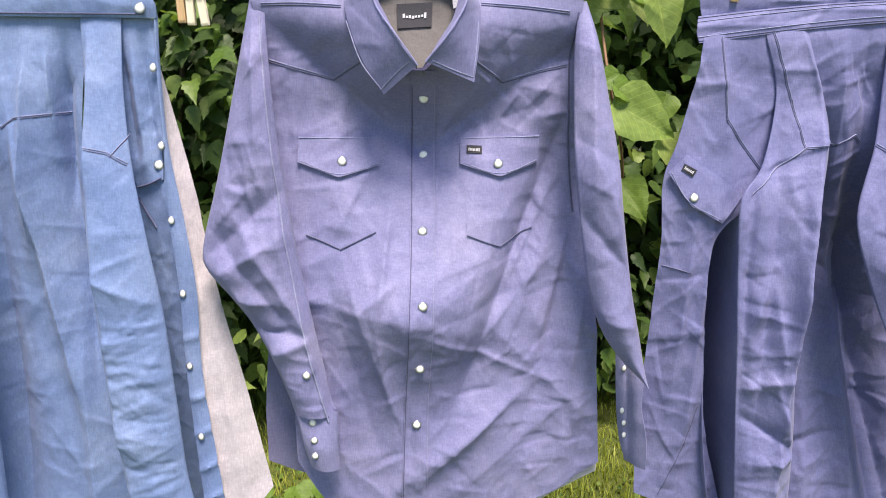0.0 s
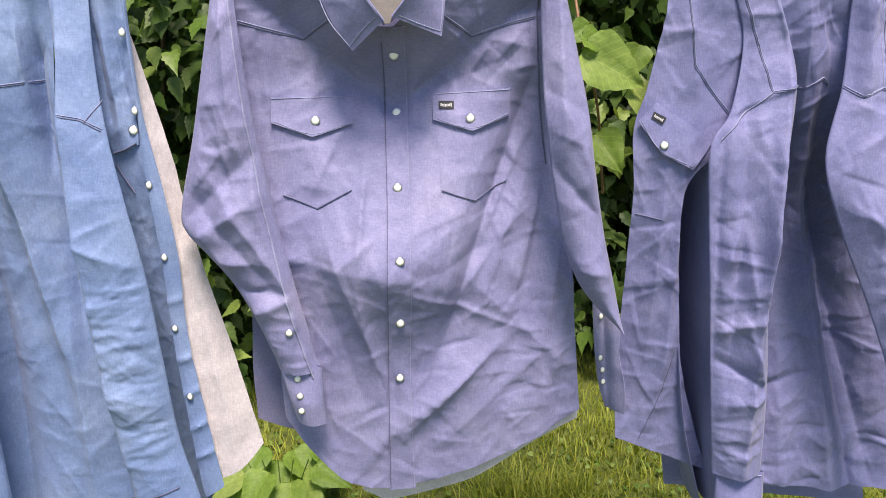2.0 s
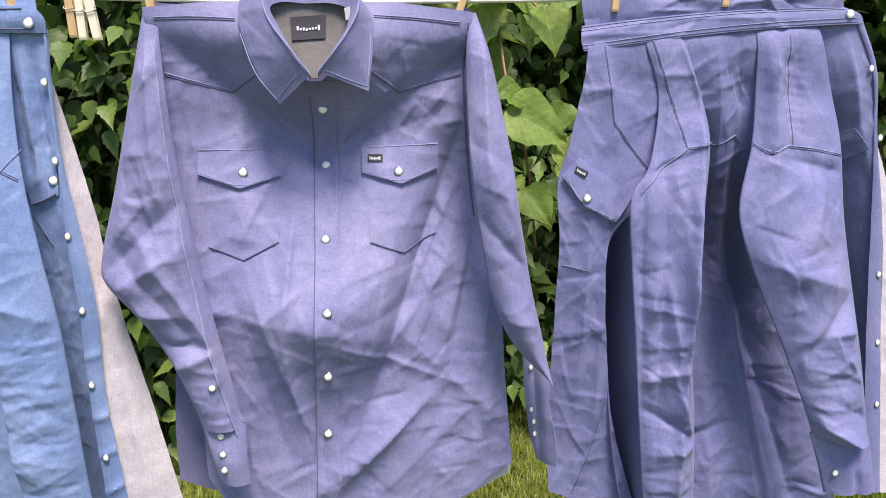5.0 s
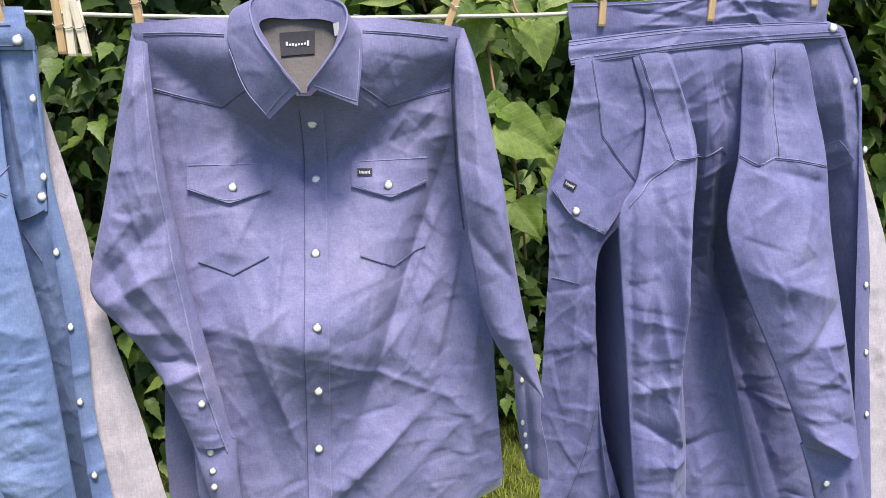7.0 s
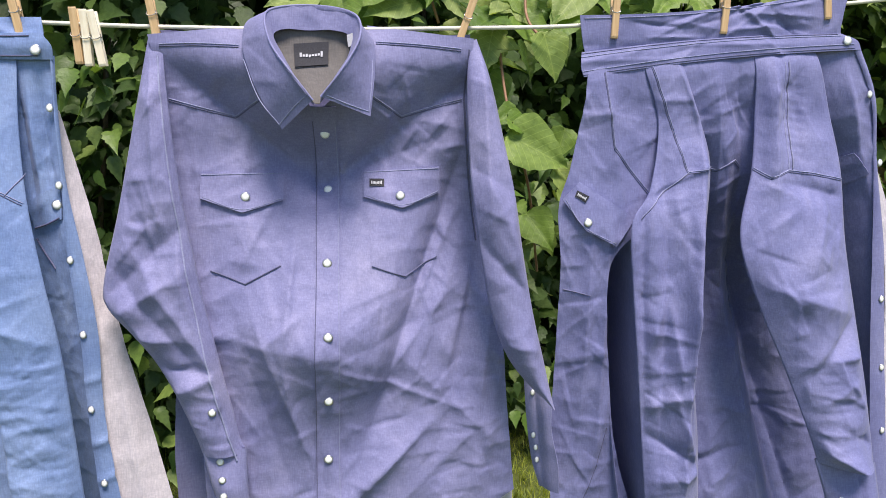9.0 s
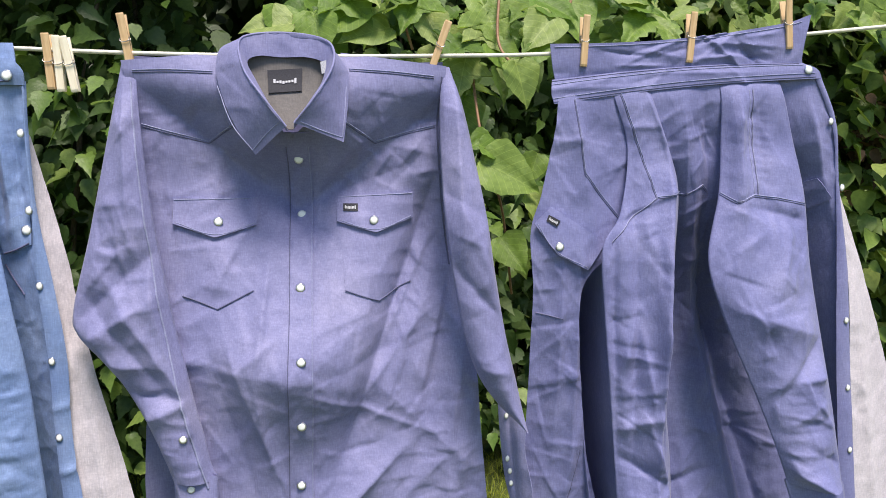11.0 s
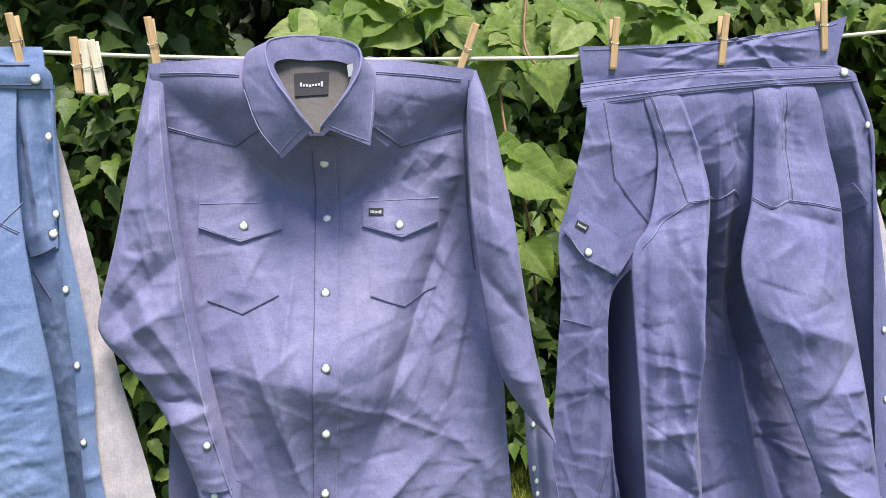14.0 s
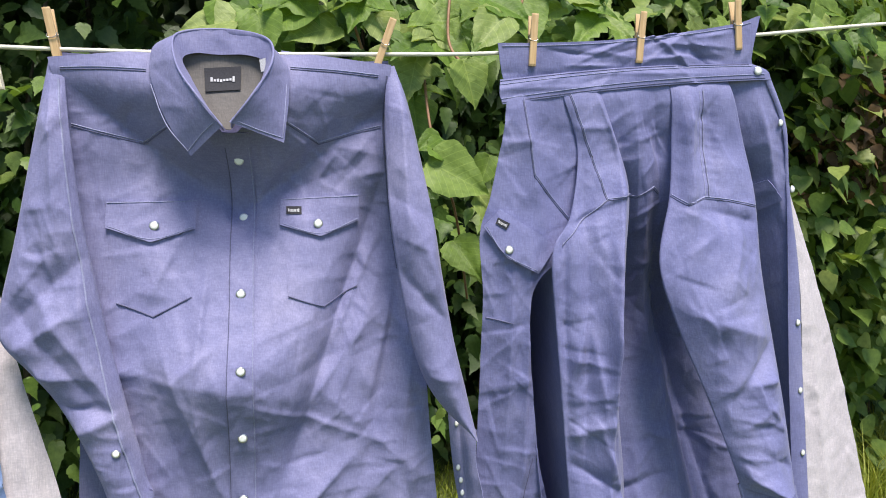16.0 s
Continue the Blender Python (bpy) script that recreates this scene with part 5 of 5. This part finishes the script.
def hedge_face(x, z):
    """How far behind the line the thicket's face stands."""
    return 1.78 + 0.22 * np.sin(1.7 * x + 0.6) + 0.14 * np.sin(3.9 * x + 2 * z) + 0.10 * np.sin(7.3 * z + 1.5 * x) - 0.16 * np.clip(z - 0.3, 0, 3) + 0.15 * np.clip(x - 1.0, 0, 1.5)


rng = np.random.default_rng(7)


def clumps(n_clumps, per, xr, zr, back, spread):
    """Leaves gathered on sprays that stand out of the thicket at uneven depths."""
    cx, cz = rng.uniform(*xr, n_clumps), rng.uniform(*zr, n_clumps)
    cy = hedge_face(cx, cz) + rng.uniform(*back, n_clumps)
    p = np.stack([cx, cy, cz], -1)[:, None] + rng.normal(0, 1, (n_clumps, per, 3)) * np.array(spread)
    p = p.reshape(-1, 3)
    # a dark hollow between two crowns
    hollow = ((p[:, 0] + 0.34) / 0.20) ** 2 + ((p[:, 2] - 2.09) / 0.15) ** 2 < 1
    return p[(p[:, 2] > 0.03) & ~hollow]


p = clumps(950, 22, (-2.8, 4.0), (0.25, 3.6), (0.0, 0.5), (0.15, 0.09, 0.10))
hedge = leaf_cloud("thicket", p, rng.uniform(0.06, 0.12, len(p)), "toothed", LEAF_DARK, 11)
tagged(hedge, "dense dark green maple thicket behind the clothesline", "hedge", kind="stuff")
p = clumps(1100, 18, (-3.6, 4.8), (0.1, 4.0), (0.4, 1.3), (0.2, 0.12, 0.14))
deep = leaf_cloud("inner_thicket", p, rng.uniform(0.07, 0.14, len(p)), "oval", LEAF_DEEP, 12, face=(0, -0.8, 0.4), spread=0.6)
tagged(deep, "inner foliage of the thicket, shade put in its darker leaf colour", "hedge", kind="stuff")
p = clumps(340, 12, (-2.8, 3.8), (0.2, 3.4), (-0.15, 0.15), (0.11, 0.07, 0.09))
mid_leaves = leaf_cloud("vine_foliage", p, rng.uniform(0.05, 0.095, len(p)), "toothed", LEAF_MID, 13)
tagged(mid_leaves, "green vine leaves trailing over the thicket", "vine", kind="stuff")
p = clumps(30, 9, (2.0, 2.45), (1.35, 1.80), (-0.3, -0.1), (0.06, 0.04, 0.08))
dead = leaf_cloud("dead_foliage", p, rng.uniform(0.04, 0.08, len(p)), "toothed", LEAF_BROWN, 14)
tagged(dead, "withered brown leaves caught in the thicket", "dead leaves", kind="stuff")

p = clumps(420, 14, (1.25, 3.9), (0.3, 2.8), (-0.25, 0.2), (0.12, 0.07, 0.09))
side_leaves = leaf_cloud("bramble_foliage", p, rng.uniform(0.05, 0.105, len(p)), "heart", LEAF_SUNNY, 16, spread=0.5)
tagged(side_leaves, "mid-green bramble leaves on the thicket's sunny side, sunlight put in their colour", "bramble", kind="stuff")

# added sheet and leaves close the gaps behind the thicket, shade in their colour
bank_x, bank_z = np.linspace(-14, 15, 60), np.linspace(8.0, -0.1, 30)
gx, gz = np.meshgrid(bank_x, bank_z)
gy = np.array([[5.0 + 0.6 * noise.noise((x, 0, z)) + 0.2 * noise.noise((3 * x, 5, 3 * z)) for x in bank_x] for z in bank_z])
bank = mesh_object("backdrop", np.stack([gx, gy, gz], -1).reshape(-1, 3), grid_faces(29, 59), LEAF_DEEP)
tagged(bank, "dark sheet added as distant woodland to close the gaps, shade in its colour", "backdrop", kind="structure")
p = np.stack([rng.uniform(-9, 10, 9000), rng.uniform(3.5, 4.6, 9000), rng.uniform(0.0, 6.0, 9000)], -1)
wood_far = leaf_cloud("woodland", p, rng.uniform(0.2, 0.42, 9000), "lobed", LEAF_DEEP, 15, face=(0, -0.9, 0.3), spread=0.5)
tagged(wood_far, "deep woodland leaves behind the thicket, shade put in their colour", "woodland", kind="stuff")


def twig(name, path, radius, material, label, category):
    pts = spline(path, 30)
    for i, q in enumerate(pts):
        q += 0.012 * np.array([noise.noise((i * 0.3, path[0][0], 1)), noise.noise((i * 0.3, path[0][2], 5)), 0])
    return tagged(swept(name, pts, radius, material, sides=7, taper=0.35), label, category)


for k in range(16):
    x = -2.2 + 0.33 * k + rng.uniform(-0.1, 0.1)
    y = float(hedge_face(x, 1.0)) + rng.uniform(0.05, 0.4)
    twig("stem", [(x, y, -0.02), (x + rng.uniform(-0.1, 0.1), y + 0.05, 0.8), (x + rng.uniform(-0.25, 0.25), y, 1.7), (x + rng.uniform(-0.4, 0.4), y + 0.1, 2.8)], rng.uniform(0.008, 0.018), BARK, "thin dark woody stem rising through the thicket", "stem")


# single large vine leaves near the line
def big_leaf(q, size, roll, tilt=(0.0, 0.0), kind="heart", material=None, wave=1.0):
    base, faces = outline_leaf(kind)
    fine = bmesh.new()
    vs = [fine.verts.new(v) for v in base]
    for f in faces:
        fine.faces.new([vs[i] for i in f])
    bmesh.ops.subdivide_edges(fine, edges=fine.edges, cuts=2, use_grid_fill=True)
    for v in fine.verts:
        x, y = v.co.x, v.co.y
        v.co.z += wave * (0.05 * math.sin(11 * y + 14 * abs(x)) * abs(x) + 0.04 * abs(x) - 0.05 * math.exp(-(x / 0.04) ** 2))
        v.co.x += 0.012 * math.sin(31 * y)
        v.co *= size
    me_ob = part("leaf", fine, material or LEAF_LIGHT)
    # tip down, face to the viewer
    me_ob.matrix_world = Matrix.Translation(q) @ Euler((radians(90 + tilt[0]), 0, radians(tilt[1]))).to_matrix().to_4x4() @ Matrix.Rotation(radians(180 + roll), 4, "Z")
    return me_ob


vine = thing("grape_vine", "light green vine shoots with broad heart-shaped leaves beside the line", "vine")


def vine_leaf(q, size, roll, tilt=(0.0, 0.0), kind="heart", material=None):
    ob = big_leaf(q, size, roll, tilt, kind, material)
    ob.parent = vine
    return ob


vine_leaves = [
    ((0.361, 0.030, 1.620), 0.075, 12, (-15, 10), "heart"), ((0.304, 0.015, 1.457), 0.105, 62, (-20, 0), "heart"), ((0.300, 0.020, 1.483), 0.05, 70, (-30, 20), "heart"),
    ((0.390, 0.030, 1.401), 0.07, 30, (-30, 10), "heart"), ((0.445, 0.200, 1.471), 0.06, -20, (-20, 0), "heart"), ((0.434, 0.140, 1.679), 0.07, -30, (-30, 0), "heart"),
    ((0.353, 0.220, 1.682), 0.09, 40, (-35, 10), "heart"), ((0.310, 0.250, 1.655), 0.08, -10, (-25, -10), "lobed"), ((0.342, 0.250, 1.739), 0.10, 30, (-30, 0), "lobed"),
    ((0.105, 0.250, 1.757), 0.11, -50, (-30, 0), "heart"), ((0.158, 0.250, 1.716), 0.10, -70, (-35, 10), "heart"), ((0.020, 0.220, 1.729), 0.09, 10, (-20, 0), "heart"),
]
vine_leaves += [
    ((-0.021, 0.200, 1.709), 0.09, -80, (-40, 0), "heart"), ((-0.042, 0.220, 1.738), 0.075, 0, (-20, 20), "heart"), ((0.235, 0.250, 1.738), 0.08, 25, (-25, 0), "heart"),
    ((0.214, 0.250, 1.781), 0.09, -20, (-30, 0), "lobed"), ((0.347, 0.250, 1.762), 0.10, 20, (-25, 0), "lobed"), ((0.330, 0.280, 1.724), 0.08, -15, (-20, 0), "lobed"),
    ((0.456, 0.150, 1.721), 0.09, -40, (-30, 0), "heart"), ((0.431, 0.180, 1.763), 0.09, 60, (-35, 0), "heart"), ((0.503, 0.200, 1.764), 0.10, 10, (-30, 0), "heart"),
    ((0.605, 0.200, 1.766), 0.09, 70, (-45, 0), "oval"), ((0.590, 0.220, 1.760), 0.10, -60, (-45, 0), "oval"), ((0.672, 0.250, 1.757), 0.09, 40, (-45, 0), "oval"),
]
vine_leaves += [
    ((0.548, 0.200, 1.786), 0.12, 80, (-40, 0), "oval"), ((0.062, 0.250, 1.788), 0.10, 40, (-30, 0), "lobed"), ((0.037, 0.300, 1.713), 0.08, 30, (-30, 0), "heart"),
    ((0.337, 0.140, 1.504), 0.05, -60, (-30, 0), "heart"), ((0.382, 0.200, 1.646), 0.055, 15, (-20, 0), "heart"), ((0.659, 0.200, 1.739), 0.10, -40, (-40, 0), "oval"),
    ((1.235, 0.300, 1.769), 0.12, -80, (-40, 0), "oval"), ((1.179, 0.300, 1.791), 0.10, -50, (-40, 0), "oval"), ((0.743, 0.300, 1.746), 0.08, 0, (-40, 0), "oval"),
    ((0.286, 0.300, 1.683), 0.06, 0, (-20, 0), "lobed"), ((0.304, 0.300, 1.649), 0.055, 30, (-20, 0), "lobed"),
]
for q, size, roll, tilt, kind in vine_leaves:
    vine_leaf(q, size, roll, tilt, "toothed" if kind == "oval" else kind)
# the rest of the shoots: leaves hanging in sprays over the line
vr = random.Random(19)
for x0, x1, z0, z1, count in ((-0.03, 0.22, 1.70, 1.84, 16), (0.16, 0.62, 1.66, 1.86, 40), (0.60, 0.95, 1.76, 1.88, 14), (0.95, 1.45, 1.72, 1.90, 26), (0.26, 0.44, 1.22, 1.64, 14)):
    for _ in range(count):
        vine_leaf((vr.uniform(x0, x1), vr.uniform(0.22, 0.45), vr.uniform(z0, z1)), vr.uniform(0.045, 0.10), vr.uniform(-80, 80), (vr.uniform(-60, -10), vr.uniform(-35, 35)), vr.choice(("toothed", "toothed", "heart", "lobed")), vr.choice((LEAF_VINE, LEAF_VINE, LEAF_LIGHT)))
for path in ([(0.173, 0.280, 1.830), (0.181, 0.280, 1.776), (0.196, 0.280, 1.722), (0.210, 0.280, 1.678)], [(0.381, 0.250, 1.827), (0.365, 0.200, 1.688), (0.387, 0.150, 1.629), (0.387, 0.120, 1.604)], [(0.330, 0.300, 1.663), (0.335, 0.200, 1.503), (0.398, 0.300, 1.358), (0.444, 0.400, 1.162)], [(0.525, 0.200, 1.838), (0.503, 0.200, 1.754), (0.464, 0.180, 1.707)]):
    s = swept("shoot", spline(path, 24), 0.0028, STEM, vine, sides=6)

# ---- grass ----
def blades(n, xr, yr, hr, seed):
    r = np.random.default_rng(seed)
    x, y = r.uniform(*xr, n), r.uniform(*yr, n)
    h, a = r.uniform(*hr, n), r.uniform(0, 2 * np.pi, n)
    w = r.uniform(0.0015, 0.0035, n)
    lean = r.uniform(0.2, 1.0, n) * h
    c, s = np.cos(a), np.sin(a)
    base = np.stack([x, y, np.full(n, -0.015)], -1)
    sd = np.stack([-s, c, 0 * c], -1) * w[:, None]
    out = np.stack([c, s, 0 * c], -1)
    mid = base + out * (lean * 0.3)[:, None] + np.array([0, 0, 1]) * (h * 0.65)[:, None]
    tip = base + out * lean[:, None] + np.array([0, 0, 1]) * h[:, None]
    v = np.stack([base - sd, base + sd, mid + sd * 0.7, mid - sd * 0.7, tip], 1).reshape(-1, 3)
    k = np.arange(n) * 5
    quads = np.stack([k, k + 1, k + 2, k + 3], -1)
    tris = np.stack([k + 3, k + 2, k + 4], -1)
    return v, [tuple(q) for q in quads] + [tuple(t) for t in tris]


v, f = blades(42000, (-1.6, 2.4), (0.05, 2.2), (0.025, 0.075), 31)
tagged(mesh_object("grass", v, f, GRASS), "short yellow-green lawn grass under the line", "grass", kind="stuff")
v, f = blades(6000, (1.5, 3.6), (1.1, 1.9), (0.12, 0.42), 32)
tagged(mesh_object("tall_weeds", v, f, GRASS), "tall pale grass and weeds at the thicket's foot", "weeds", kind="stuff")
r = np.random.default_rng(33)
p = np.stack([r.uniform(-1.5, 2.2, 1500), r.uniform(0.3, 1.4, 1500), r.uniform(0.01, 0.05, 1500)], -1)
clover = leaf_cloud("lawn_weeds", p, r.uniform(0.01, 0.022, 1500), "heart", LEAF_MID, 34, face=(0, -0.3, 1), spread=0.3)
tagged(clover, "broad-leaved weeds among the lawn grass", "weeds", kind="stuff")
v, f = blades(1500, (0.2, 0.6), (0.55, 1.0), (0.06, 0.17), 35)
tagged(mesh_object("grass_tuft", v, f, GRASS), "tuft of tall pale grass below the shirts", "grass", kind="stuff")
weed = thing("broadleaf_weed", "low plant with broad light green leaves in the grass", "weed", at=(-0.44, 0.95, 0))
for k in range(18):
    a = k * 2.4
    q = (0.13 * math.cos(a) * (0.4 + 0.05 * k), 0.10 * math.sin(a), 0.07 + 0.009 * k)
    ob = big_leaf(q, 0.13, 60 * math.cos(a), (-55, 25 * math.sin(a)), "heart", LEAF_LIGHT)
    ob.parent = weed
for k in range(5):
    swept("stalk", spline([(0, 0, -0.02), (0.03 * (k - 2), 0, 0.1), (0.05 * (k - 2), -0.01, 0.20)], 8), 0.002, LEAF_MID, weed, sides=5)
